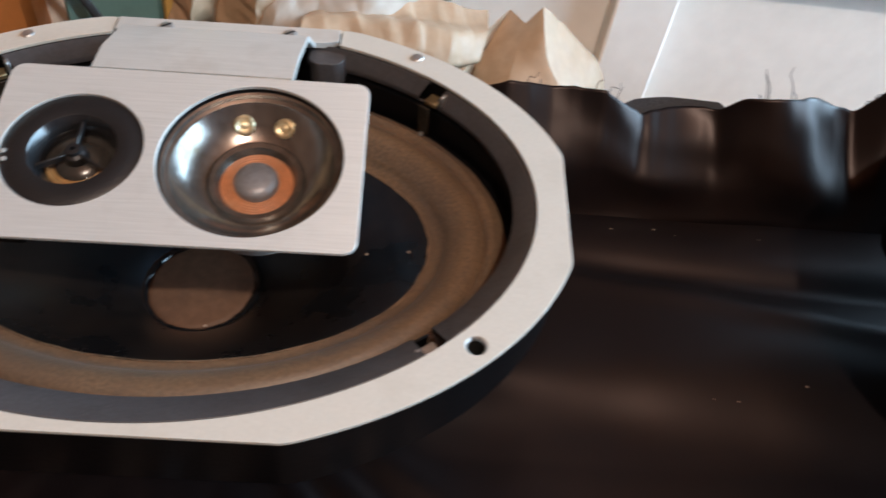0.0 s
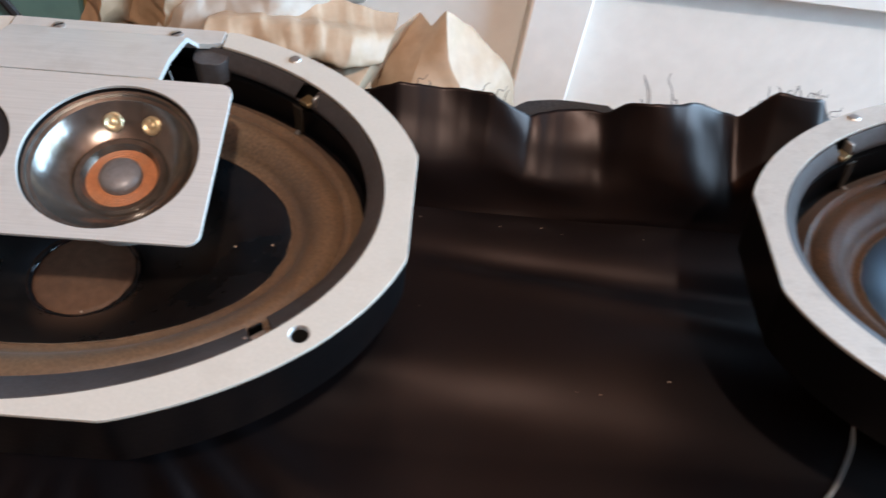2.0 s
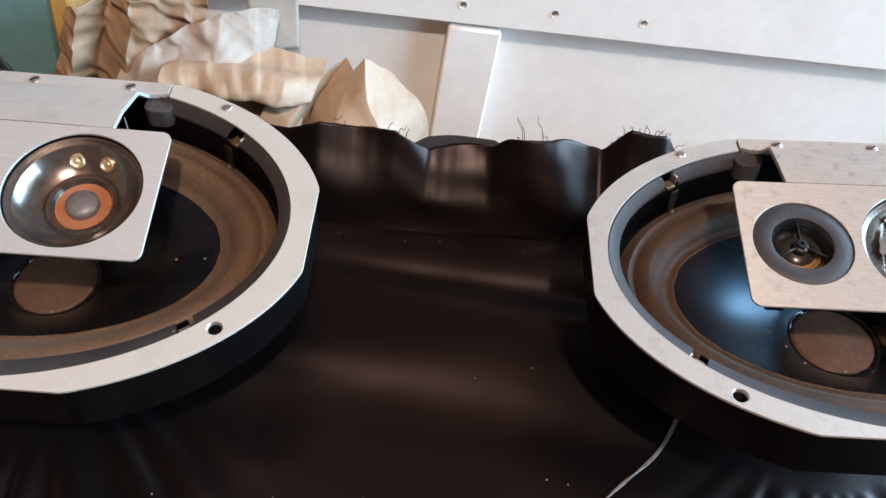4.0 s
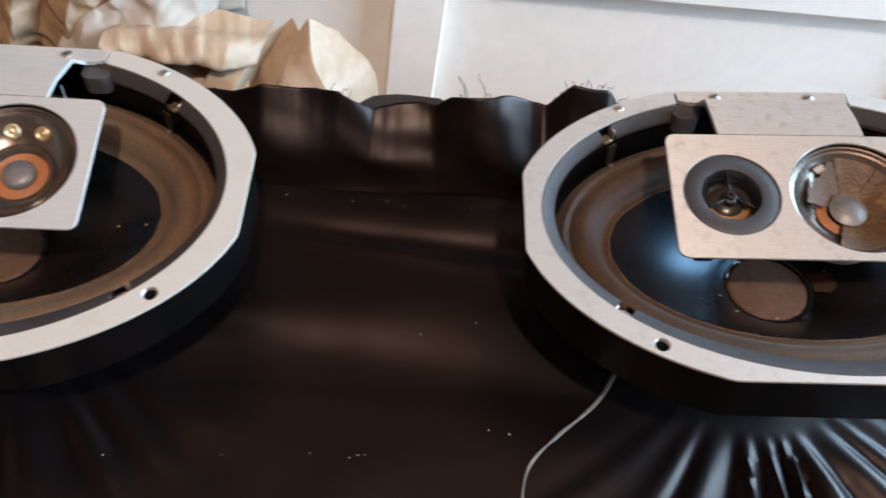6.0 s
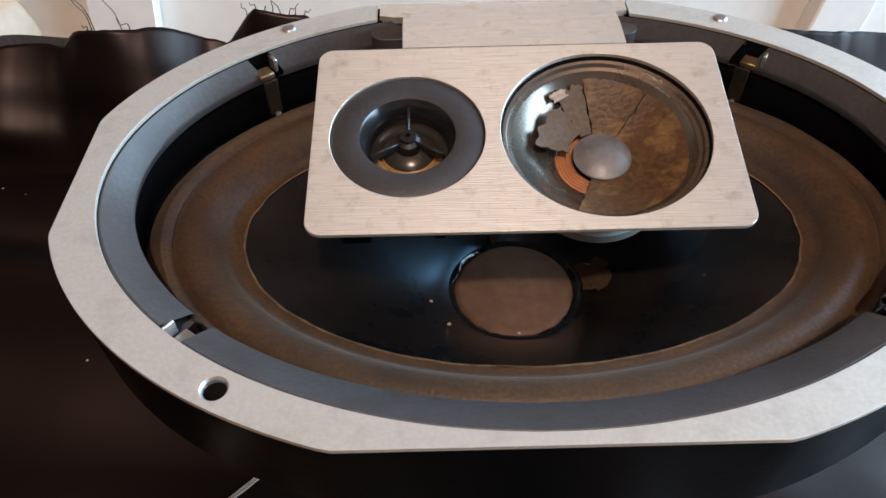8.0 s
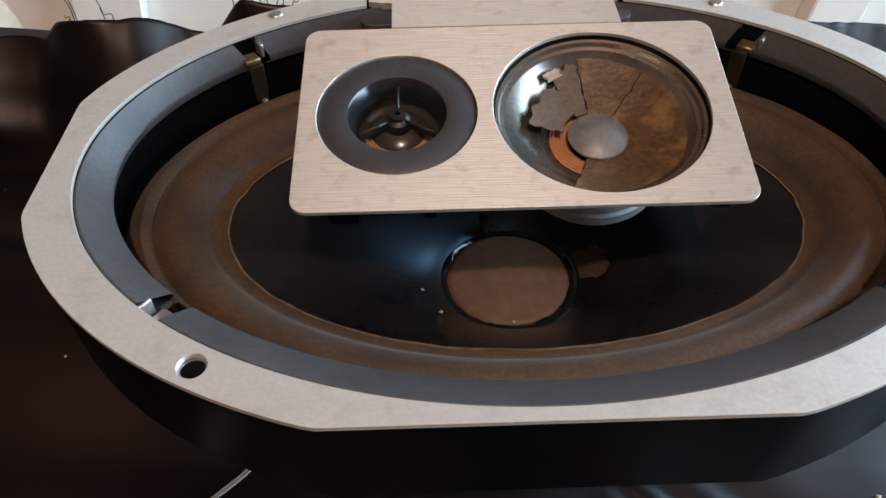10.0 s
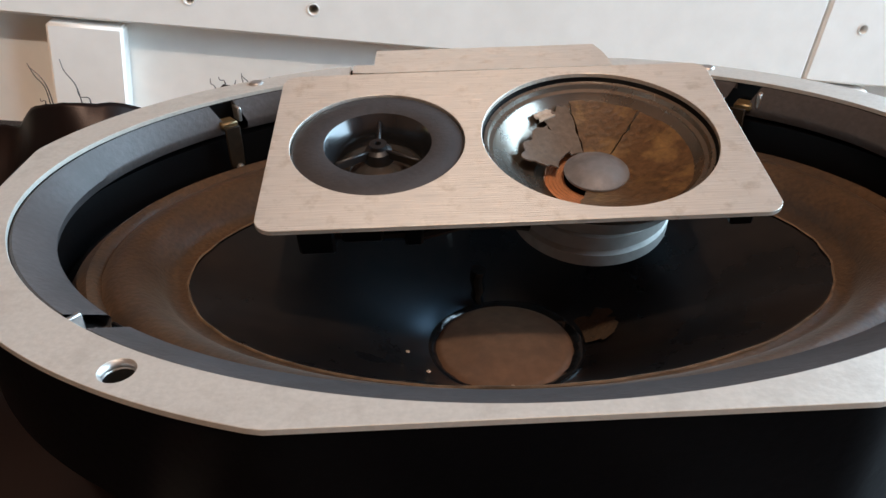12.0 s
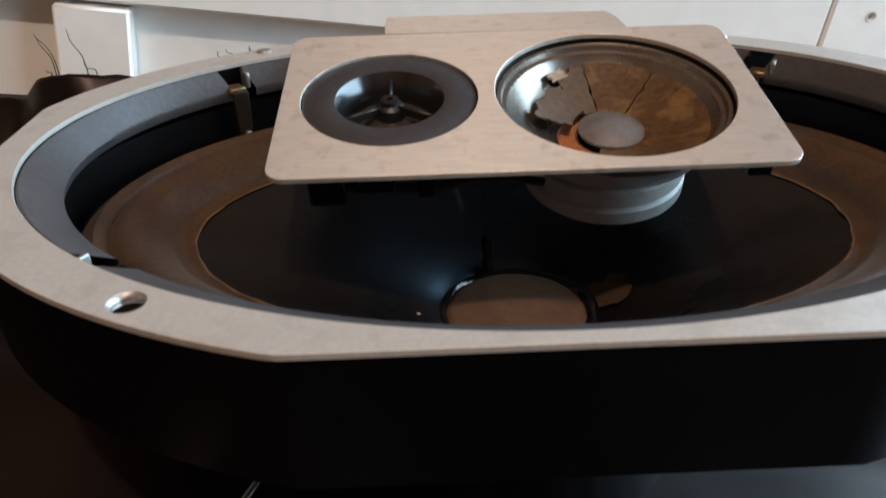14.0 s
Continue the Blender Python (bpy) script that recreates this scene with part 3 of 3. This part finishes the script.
        down.append([bm.verts.new((s * hw * MM, y * MM, (z - 2.2) * MM)) for s in (-1, -0.5, 0, 0.5, 1)])
    for sheet in (up, down):
        for r, s in zip(sheet, sheet[1:]):
            for k in range(4):
                bm.faces.new((r[k], r[k + 1], s[k + 1], s[k]))
    loop_u = [r[0] for r in up] + up[-1][1:] + [r[-1] for r in up[::-1]][1:] + up[0][::-1][1:-1]
    loop_d = [r[0] for r in down] + down[-1][1:] + [r[-1] for r in down[::-1]][1:] + down[0][::-1][1:-1]
    for k in range(len(loop_u)):
        q = (k + 1) % len(loop_u)
        bm.faces.new((loop_u[k], loop_u[q], loop_d[q], loop_d[k]))
    bridge = part("bridge", bm, plate_mat, sp, "aluminium bridge holding the plate")
    for sx in (-1, 1):
        screw_head(sx * 22.6, 78.0, 0.3, 2.6, sp, STEEL)
        screw_head(sx * 69.9, 69.0, -0.1, 2.3, sp, STEEL, False, "rivet")
        blk = part("bridge_block", slab([[(sx * 37.0 + x, 72.0 + y) for x, y in rounded_rect(6.4, 6.6, 4.2)]], -12.0, -2.6, bevel=1.2), GASKET, sp)
    # plate with its two openings
    tw_x, mid_x = -30.3, 21.8
    plate = part("plate", slab([rounded_rect(55.4, 31.2, 4.2), circle(tw_x, 0, 20.5, 64), circle(mid_x, 0, 27.6, 80)], -1.1, 0, bevel=0.1), plate_mat, sp, "brushed aluminium plate with two openings")
    plate.matrix_local = mount
    # tweeter
    fl = FLANGE if torn else FLANGE_DARK
    tw = part("tweeter", lathe(round_profile([(20.2, -3.0), (20.2, -0.7), (19.8, -0.4), (13.0, -0.4), (12.7, -0.5)]), 72), fl, sp, "dark grey plastic tweeter")
    tw.matrix_local = mount @ Matrix.Translation((tw_x * MM, 0, 0))
    part("throat", lathe(round_profile([(12.7, -0.5), (12.4, -0.9), (10.9, -4.6), (10.6, -5.2), (10.4, -8.0)]), 72), THROAT, tw)
    part("dome", lathe(round_profile([(10.4, -7.8), (9.2, -7.2), (8.2, -8.2), (7.2, -7.0), (5.5, -5.8), (3.2, -5.1), (1.0, -4.9)]), 48, cap_end=True), DOME_FILM, tw)
    part("amber_edge", lathe(round_profile([(9.9, -7.1), (9.1, -6.6), (8.0, -7.5), (7.3, -7.0)]), 40, (200, 340)), GOLD_FILM, tw, "amber film edge")
    part("hub", lathe(round_profile([(3.6, -5.2), (3.2, -2.6), (2.2, -1.9), (2.1, -0.8), (0.8, -0.7), (0.7, -2.0)]), 28, cap_end=True), FLANGE_DARK, tw)
    for a in (90, 210, 330):
        arm = part("arm", box(6.6, 0, -3.0, 9.2, 0.9, 2.4, bevel=0.3), FLANGE_DARK, tw)
        arm.matrix_local = Matrix.Rotation(radians(a), 4, "Z")
    if not torn:
        for a, r in ((187, 19.2), (196, 18.9)):
            part("paint_chip", lathe(round_profile([(0.8, -0.38), (0.75, -0.25), (0.2, -0.22)]), 10, cap_end=True, jitter=0.25, centre=(r * math.cos(radians(a)), r * math.sin(radians(a)))), CUP, tw, "pale paint chip")
    back = part("tweeter_back", lathe(round_profile([(18.5, -3.0), (17.5, -8), (12.5, -9), (12.5, -14), (11.5, -15), (1, -15)]), 48, cap_end=True), BLACK_PLASTIC, tw)
    part("terminal", box(-13, -25.5, -6, 8, 4, 9, bevel=0.6), BLACK_PLASTIC, tw)
    part("terminal", box(-3, -26, -4.5, 9, 3.0, 6, bevel=0.6), BLACK_PLASTIC, tw)
    part("terminal", box(8, -25, -5.5, 4, 4, 8, bevel=0.6), BLACK_PLASTIC, tw)
    part("strap", tube([(x * MM, y * MM, z * MM) for x, y, z in ((-9, -26, -6), (2, -26, -7), (10, -25, -8), (18, -23, -7.5), (27, -20, -10), (34, -19, -12))], 1.0 * MM, 6), BLACK_PLASTIC, tw)
    # midrange
    mid = part("midrange", lathe(round_profile([(27.4, -4.0), (27.4, -1.1), (27.0, -0.7), (26.2, -1.0), (25.8, -2.2), (24.8, -2.6), (24.6, -3.2), (15.8, -11.0), (14.4, -11.2), (14.0, -12.2), (13.0, -12.6), (11.6, -12.7)]), 80), MID_STEEL if torn else MID_SHELL, sp, "round midrange driver without its cone" if not torn else "round midrange driver with a torn cone")
    mid.matrix_local = mount @ Matrix.Translation((mid_x * MM, 0, -1.4 * MM))
    # Added black ring: the shade in the gap under the plate, put into colour.
    part("gap_shade_ring", lathe(round_profile([(28.4, 0.25), (27.5, 0.2), (27.3, -0.9), (27.0, -1.0)]), 72), BLACK_PLASTIC, mid, "added black ring that paints the shaded gap behind the plate")
    ridges = [(12.0, -12.3)] + [(11.6 - 0.45 * k, -12.5 + (0.12 if k % 2 else -0.08)) for k in range(10)] + [(7.0, -12.4)]
    part("spider", lathe(round_profile(ridges), 60), SPIDER, mid, "orange corrugated spider")
    part("coil_gap", lathe(round_profile([(7.6, -12.3), (7.3, -14.5), (0.5, -14.6)]), 36, cap_end=True), HOLE_SHADE, mid)
    part("magnet_cup", lathe(round_profile([(27.0, -3.6), (22.5, -11), (17.5, -14.2), (19.4, -14.8), (19.6, -18.2), (18.6, -18.8), (18.6, -19.4), (19.8, -20.0), (19.8, -23.2), (18.8, -24.2), (2, -24.2)]), 60, cap_end=True), CUP, mid, "pale grey magnet cup")
    if torn:
        part("dust_dome", lathe(round_profile([(7.6, -10.4), (8.0, -9.7), (7.9, -9.4), (7.2, -9.2), (5.4, -8.2), (3.0, -7.5), (0.8, -7.3)]), 48, cap_end=True, centre=(0.6, -0.4)), DOME_GREY, mid, "grey dust dome")
        for a0, a1, r0, r1, lift, seed, mat_p, what in (
                (-112, 50, 7.6, 24.5, 0.0, 1.3, TORN_PAPER, "cracked brown paper cone"), (51.4, 97, 7.6, 23.8, 0.15, 4.1, TORN_PAPER, "cracked brown paper cone"),
                (98.8, 122, 7.9, 21.8, 0.4, 7.7, GREY_PAPER, "greyish torn paper flap"), (124, 176, 8.6, 17.6, 1.0, 2.6, GREY_PAPER, "greyish torn paper flap")):
            part("torn_cone", shard(a0, a1, r0, r1, lift, seed, 0.07 if a0 < 122 else 0.12), mat_p, mid, what)
        part("paper_curl", shard(114, 126, 19.2, 21.6, 1.0, 9.4, 0.12), CRUMB, mid)
    else:
        part("dust_dome", lathe(round_profile([(7.0, -12.6), (6.9, -10.6), (6.2, -9.6), (4.4, -8.8), (2.0, -8.4), (0.5, -8.3)]), 48, cap_end=True), DOME_GREY, mid, "grey dust dome")
        part("shell_ridge", lathe(round_profile([(15.2, -11.0), (14.2, -10.1), (12.6, -10.4), (11.6, -12.2), (11.2, -12.6)]), 60), MID_SHELL, mid)
        part("lead_wire", tube([(24.6 * MM, 58.6 * MM, -1.5 * MM), (26.0 * MM, 56 * MM, -2.5 * MM), (27.4 * MM, 53.2 * MM, -5 * MM)], 0.4 * MM, 6), WIRE, sp, "pale bent lead wire")
        for a in (69, 107):
            riv = part("rivet", lathe(round_profile([(3.3, -0.2), (3.2, 0.4), (2.6, 0.8), (2.1, 0.4), (1.4, 0.2), (1.0, 0.6), (0.2, 0.7)]), 24, cap_end=True, jitter=0.05), BRASS, mid, "bright brass rivet")
            r = 19.5
            riv.matrix_local = Matrix.Translation((r * math.cos(radians(a)) * MM, r * math.sin(radians(a)) * MM, -7.2 * MM)) @ Matrix.Rotation(radians(a), 4, "Z") @ Matrix.Rotation(radians(-40), 4, "Y")
    nut = part("nut", box(47, -27.5, -3.2, 5, 4, 3.5, bevel=0.5), BLACK_PLASTIC, plate)
    sp.matrix_world = m
    return sp


def axes_pose(centre, ax):
    r = Matrix(ax).to_4x4()
    return Matrix.Translation(centre) @ r.to_quaternion().to_matrix().to_4x4()


speaker_worn = speaker(axes_pose((-0.01488, -0.00686, -0.00176), ((0.9947, 0.0310, -0.0977), (-0.0308, 0.9995, 0.0036), (0.0978, -0.0006, 0.9952))), True, "oval speaker with stained aluminium rim and torn midrange on black cloth", 11.5, -0.25, -0.4, 0.0, 5.4, 6.3)
speaker_clean = speaker(axes_pose((-0.36921, -0.00234, -0.01545), ((0.9995, 0.0084, -0.0298), (-0.0109, 0.9963, -0.0854), (0.0290, 0.0856, 0.9959))), False, "oval speaker with clean aluminium rim and open midrange on cloth", 9.6, 1.4, 1.5, 1.7, 2.6, 10.3)


# ---- paper, boxes and clutter behind the cloth ----
def tri(v):
    return math.sqrt((abs((v % 1.0) - 0.5) * 2) ** 2 + 0.004) - 0.5


def crumple(p, q, seed, amp):
    """Sharp random folds of a crushed sheet."""
    r = random.Random(seed)
    out = 0
    for k in range(5):
        a, fr, ph = r.uniform(0, math.pi), r.uniform(6, 13) * (1 + 0.35 * k), r.uniform(0, 1)
        w = r.uniform(-0.012, 0.012)
        out += amp / (1 + 0.5 * k) * tri((p * math.cos(a) + q * math.sin(a) + w * math.sin(40 * p + ph * 6)) * fr + ph)
    return out


def spline(p, t):
    """A point at t on a smooth line through p."""
    k = min(int(t), len(p) - 2)
    f = t - k
    a, b, c, d = p[max(k - 1, 0)], p[k], p[k + 1], p[min(k + 2, len(p) - 1)]
    return tuple(0.5 * (2 * q + (r - o) * f + (2 * o - 5 * q + 4 * r - w) * f * f + (3 * q - o - 3 * r + w) * f ** 3) for o, q, r, w in zip(a, b, c, d))


def sheet(columns, seed, mat, label, amp=0.0030, nu=130, nv=90, crease=0.8):
    """A soft crumpled sheet over a coarse net of columns, each from its foot to its free edge."""
    bm = bmesh.new()
    grid = []
    for i in range(nu + 1):
        u = i / nu * (len(columns) - 1) * 0.99999
        line = []
        for r in range(len(columns[0])):
            a, b, f = columns[int(u)][r], columns[int(u) + 1][r], u - int(u)
            line.append(tuple(crease * (p + (q - p) * f) + (1 - crease) * w for p, q, w in zip(a, b, spline([c[r] for c in columns], u))))
        col = []
        for j in range(nv + 1):
            v = j / nv * (len(line) - 1) * 0.99999
            x, y, z = spline(line, v)
            d, d2 = crumple(x * 4.6 + 0.4 * z, z * 6.0 + y, seed, amp) * (0.5 + 1.6 * abs(noise.noise((x * 30, z * 30, seed)))), crumple(x * 5.0 + y, z * 4.0 - x, seed + 9, amp)
            soft = noise.noise((x * 34, y * 34, z * 34 + seed)) * amp * 1.1
            col.append(bm.verts.new((x + 0.4 * d2, y + 0.95 * d + soft, z + 0.4 * d2 + 0.5 * soft)))
        grid.append(col)
    for a, b in zip(grid, grid[1:]):
        for j in range(nv):
            bm.faces.new((a[j], b[j], b[j + 1], a[j + 1]))
    ob = part("crumpled_paper", bm, mat)
    mod = ob.modifiers.new("thickness", "SOLIDIFY")
    mod.thickness = 0.0004
    return tagged(ob, label, "paper", "heap of wrapping paper")


sheet((((-0.312, 0.122, -0.100), (-0.303, 0.118, -0.070), (-0.297, 0.122, -0.052), (-0.292, 0.138, -0.046)),
       ((-0.292, 0.106, -0.100), (-0.288, 0.107, -0.068), (-0.278, 0.122, -0.050), (-0.268, 0.144, -0.040)),
       ((-0.276, 0.136, -0.100), (-0.273, 0.142, -0.064), (-0.264, 0.154, -0.050), (-0.255, 0.170, -0.041)),
       ((-0.264, 0.112, -0.100), (-0.261, 0.118, -0.066), (-0.254, 0.135, -0.049), (-0.2490, 0.153, -0.0385)),
       ((-0.222, 0.112, -0.100), (-0.227, 0.118, -0.064), (-0.239, 0.133, -0.045), (-0.2425, 0.151, -0.0282)),
       ((-0.199, 0.152, -0.100), (-0.206, 0.156, -0.064), (-0.219, 0.160, -0.051), (-0.2270, 0.164, -0.0450))), 3, KRAFT, "crumpled brown wrapping paper with a pointed corner", 0.0009)
sheet((((-0.352, 0.124, -0.100), (-0.350, 0.116, -0.062), (-0.350, 0.142, -0.045), (-0.350, 0.116, -0.036), (-0.349, 0.126, -0.029), (-0.348, 0.142, -0.034), (-0.347, 0.156, -0.031)),
       ((-0.330, 0.122, -0.100), (-0.328, 0.114, -0.064), (-0.328, 0.144, -0.049), (-0.326, 0.116, -0.039), (-0.325, 0.125, -0.030), (-0.324, 0.143, -0.034), (-0.324, 0.158, -0.028)),
       ((-0.308, 0.122, -0.100), (-0.306, 0.116, -0.066), (-0.305, 0.140, -0.049), (-0.304, 0.114, -0.039), (-0.302, 0.126, -0.030), (-0.301, 0.144, -0.037), (-0.300, 0.160, -0.034)),
       ((-0.290, 0.120, -0.100), (-0.290, 0.116, -0.068), (-0.290, 0.142, -0.052), (-0.286, 0.118, -0.042), (-0.284, 0.128, -0.033), (-0.283, 0.148, -0.038), (-0.283, 0.162, -0.036)),
       ((-0.276, 0.130, -0.100), (-0.277, 0.126, -0.072), (-0.275, 0.138, -0.056), (-0.271, 0.132, -0.047), (-0.267, 0.142, -0.041), (-0.266, 0.156, -0.042), (-0.266, 0.166, -0.042))), 31, KRAFT, "loosely rolled brown wrapping paper behind the cloth", 0.0028)
sheet((((-0.424, 0.136, -0.102), (-0.418, 0.132, -0.066), (-0.410, 0.136, -0.036), (-0.402, 0.142, -0.010)),
       ((-0.410, 0.122, -0.102), (-0.405, 0.120, -0.066), (-0.398, 0.126, -0.034), (-0.392, 0.134, -0.004)),
       ((-0.400, 0.146, -0.102), (-0.396, 0.142, -0.066), (-0.390, 0.146, -0.036), (-0.382, 0.150, -0.008)),
       ((-0.388, 0.128, -0.102), (-0.381, 0.126, -0.066), (-0.372, 0.132, -0.036), (-0.366, 0.142, -0.002)),
       ((-0.372, 0.140, -0.102), (-0.364, 0.142, -0.066), (-0.352, 0.148, -0.036), (-0.348, 0.154, -0.003)),
       ((-0.350, 0.136, -0.102), (-0.344, 0.142, -0.066), (-0.335, 0.152, -0.036), (-0.330, 0.160, 0.002))), 14, KRAFT_DARK, "crushed brown wrapping paper beside the teal box", 0.0042)
sheet((((-0.392, 0.118, -0.102), (-0.386, 0.116, -0.070), (-0.380, 0.124, -0.050), (-0.374, 0.134, -0.038)),
       ((-0.372, 0.112, -0.102), (-0.368, 0.112, -0.066), (-0.364, 0.122, -0.042), (-0.361, 0.140, -0.028)),
       ((-0.354, 0.122, -0.102), (-0.350, 0.124, -0.066), (-0.346, 0.134, -0.040), (-0.343, 0.150, -0.020)),
       ((-0.336, 0.118, -0.102), (-0.332, 0.122, -0.066), (-0.326, 0.136, -0.038), (-0.322, 0.154, -0.012)),
       ((-0.320, 0.130, -0.102), (-0.316, 0.136, -0.066), (-0.308, 0.148, -0.038), (-0.304, 0.164, -0.010)),
       ((-0.308, 0.144, -0.102), (-0.304, 0.150, -0.066), (-0.297, 0.162, -0.040), (-0.294, 0.172, -0.014))), 21, GREY_SHEET, "crushed pale paper at the front of the heap", 0.0034)


def paper(name, x_run, top, y_of, seed, amp, mat, label, bottom=-0.1015, nx=110, nz=60):
    """A standing sheet: its top line over x, and its lean."""
    bm = bmesh.new()
    xs = np.linspace(x_run[0], x_run[1], nx)
    grid = []
    for i, x in enumerate(xs):
        t = float(np.interp(x, top[0], top[1]))
        col = []
        for j in range(nz + 1):
            h = j / nz
            z = bottom + (t - bottom) * h
            d = crumple(x, z, seed, amp)
            d2 = crumple(x, z, seed + 9, amp)
            col.append(bm.verts.new((x + 0.55 * d2 * h, y_of(x, h) + d, z + 0.35 * d2 * h)))
        grid.append(col)
    for a, b in zip(grid, grid[1:]):
        for j in range(nz):
            bm.faces.new((a[j], b[j], b[j + 1], a[j + 1]))
    ob = part(name, bm, mat)
    mod = ob.modifiers.new("thickness", "SOLIDIFY")
    mod.thickness = 0.0004
    return tagged(ob, label, "paper")


paper("paper_sheet", (-0.312, -0.284), ((-0.312, -0.284), (0.03, 0.03)),
      lambda x, h: 0.166 + 0.012 * h + 0.3 * (x + 0.312), 33, 0.003, GREY_SHEET, "pale paper sheet standing against the white panel", -0.0420, 14, 24)

card_box = tagged(new("card_box"), "teal card box with a yellow edge", "box")
part("body", box(0, 0, 0.085, 0.046, 0.06, 0.17, 1.0, 0.002), TEAL, card_box)
part("edge_strip", box(0.029, 0, 0.085, 0.012, 0.061, 0.17, 1.0, 0.002), YELLOW, card_box, "yellow edge strip")
card_box.matrix_world = pose(-0.450, 0.187, TOP_Z, -3, 3, 3)
wood_case = tagged(new("wooden_case"), "orange brown varnished wooden case", "case")
part("body", box(0, 0, 0.09, 0.17, 0.08, 0.18, 1.0, 0.004), ORANGE_WOOD, wood_case)
part("lid", box(0, 0, 0.184, 0.174, 0.084, 0.008, 1.0, 0.002), ORANGE_WOOD, wood_case)
wood_case.matrix_world = pose(-0.580, 0.205, TOP_Z, 0, 0, 4)
tagged(part("black_cable", tube(curve_points([(-0.415, 0.125, -0.0985), (-0.428, 0.132, -0.070), (-0.447, 0.138, -0.040), (-0.475, 0.142, 0.005), (-0.52, 0.14, 0.03), (-0.56, 0.13, -0.02), (-0.575, 0.10, -0.0985)], 8), 0.0022, 8), CABLE), "black cable looping up in front of the teal box", "cable")


# ---- small things on the cloth ----
def cloth_height(x, y):
    return cloth_point(x, (y + 0.40) / 0.468)[2]


stick = [(-0.4438 - 0.0078 * k * 0.9, -0.061 - 0.0138 * k * 0.9, cloth_height(-0.4438 - 0.007 * k, -0.061 - 0.0124 * k) + 0.0024) for k in range(6)]
tagged(part("wooden_stick", tube(stick, 0.0016, 10), KRAFT), "thin pale wooden stick lying on the cloth", "stick")
for off in (0.0, 0.0011):
    run = [(-0.0720, -0.0200), (-0.0765 + off, -0.0316), (-0.0850 + off, -0.0450), (-0.0930, -0.0535 - off), (-0.1050 - off, -0.0650), (-0.1190, -0.0775 - off), (-0.1245, -0.0900), (-0.1260 - off, -0.110)]
    tagged(part("bare_wire", tube(curve_points([(x, y, cloth_height(x, y) + 0.0009) for x, y in run], 6), 0.00042, 6), WIRE), "thin clear wire lying on the cloth", "wire", "twin wires")

net = bmesh.new()
for k in range(10):
    for lane in (0, 1):
        pts = []
        for q in range(10):
            a, b = (k, q) if lane else (q, k)
            x, y = 0.1225 + 0.0030 * a + 0.0008 * b, -0.064 + 0.0030 * b - 0.0012 * a
            pts.append((x, y, cloth_height(x, y) + 0.0014 + 0.0005 * ((a + b + lane) % 2)))
        t = tube(pts, 0.00085, 5)
        me_tmp = bpy.data.meshes.new("net_strand")
        t.to_mesh(me_tmp)
        t.free()
        net.from_mesh(me_tmp)
        bpy.data.meshes.remove(me_tmp)
tagged(part("net_scrap", net, NET), "scrap of black plastic netting lying on the cloth", "netting", "", "stuff")


def crumb_mesh(seed, r):
    bm = bmesh.new()
    bmesh.ops.create_icosphere(bm, subdivisions=1, radius=r)
    g = random.Random(seed)
    for v in bm.verts:
        v.co = Vector((v.co.x * g.uniform(0.6, 1.5), v.co.y * g.uniform(0.6, 1.3), v.co.z * g.uniform(0.5, 0.9)))
    return bm


g = random.Random(11)
spots = [(-0.2108, 0.0597), (-0.1921, 0.0611), (-0.1831, 0.0584), (-0.1465, 0.0589), (-0.2463, 0.0610), (-0.2439, 0.0145), (-0.1812, -0.0183), (-0.1719, -0.0187), (-0.1447, -0.0118),
         (-0.3062, -0.0839), (-0.2948, -0.0851), (-0.2566, -0.0813), (-0.2489, -0.082), (-0.2276, -0.0796), (-0.2188, -0.0789), (-0.1976, -0.0793), (-0.2010, -0.0805), (-0.1945, -0.079),
         (-0.1393, -0.0654), (-0.1298, -0.0668), (-0.4425, -0.0653), (0.1062, -0.0578), (0.1017, -0.0657), (0.055, -0.078), (0.010, -0.081), (0.078, -0.062), (-0.3560, -0.092), (-0.3380, -0.0960)]
for k, (x, y) in enumerate(spots):
    big_c = (x, y) in ((0.1062, -0.0578), (0.1017, -0.0657), (-0.4425, -0.0653))
    r = 0.0013 if big_c else g.uniform(0.00035, 0.0006)
    ob = part("crumb", crumb_mesh(k, r), CRUMB, None, "", False)
    ob.matrix_world = pose(x, y, cloth_height(x, y) + 0.0004 + r * 0.3, 0, 0, g.uniform(0, 360))
    tagged(ob, "pale crumb lying on the black cloth", "crumb", "crumbs on the cloth")
for sp, marks in ((speaker_worn, ((50.3, -25.8, -33.6), (-25.5, -9.8, -44.6), (-20.5, -19.9, -43), (0.0, -18.2, -50.2))), (speaker_clean, ((71.5, -0.4, -26.4), (57.2, 2.2, -32.0), (3.9, -18.4, -50.2)))):
    for k, (x, y, z) in enumerate(marks):
        ob = part("fleck", crumb_mesh(40 + k, 0.00055), CRUMB, sp, "pale dust fleck", False)
        ob.matrix_local = pose(x * MM, y * MM, z * MM + 0.0003)
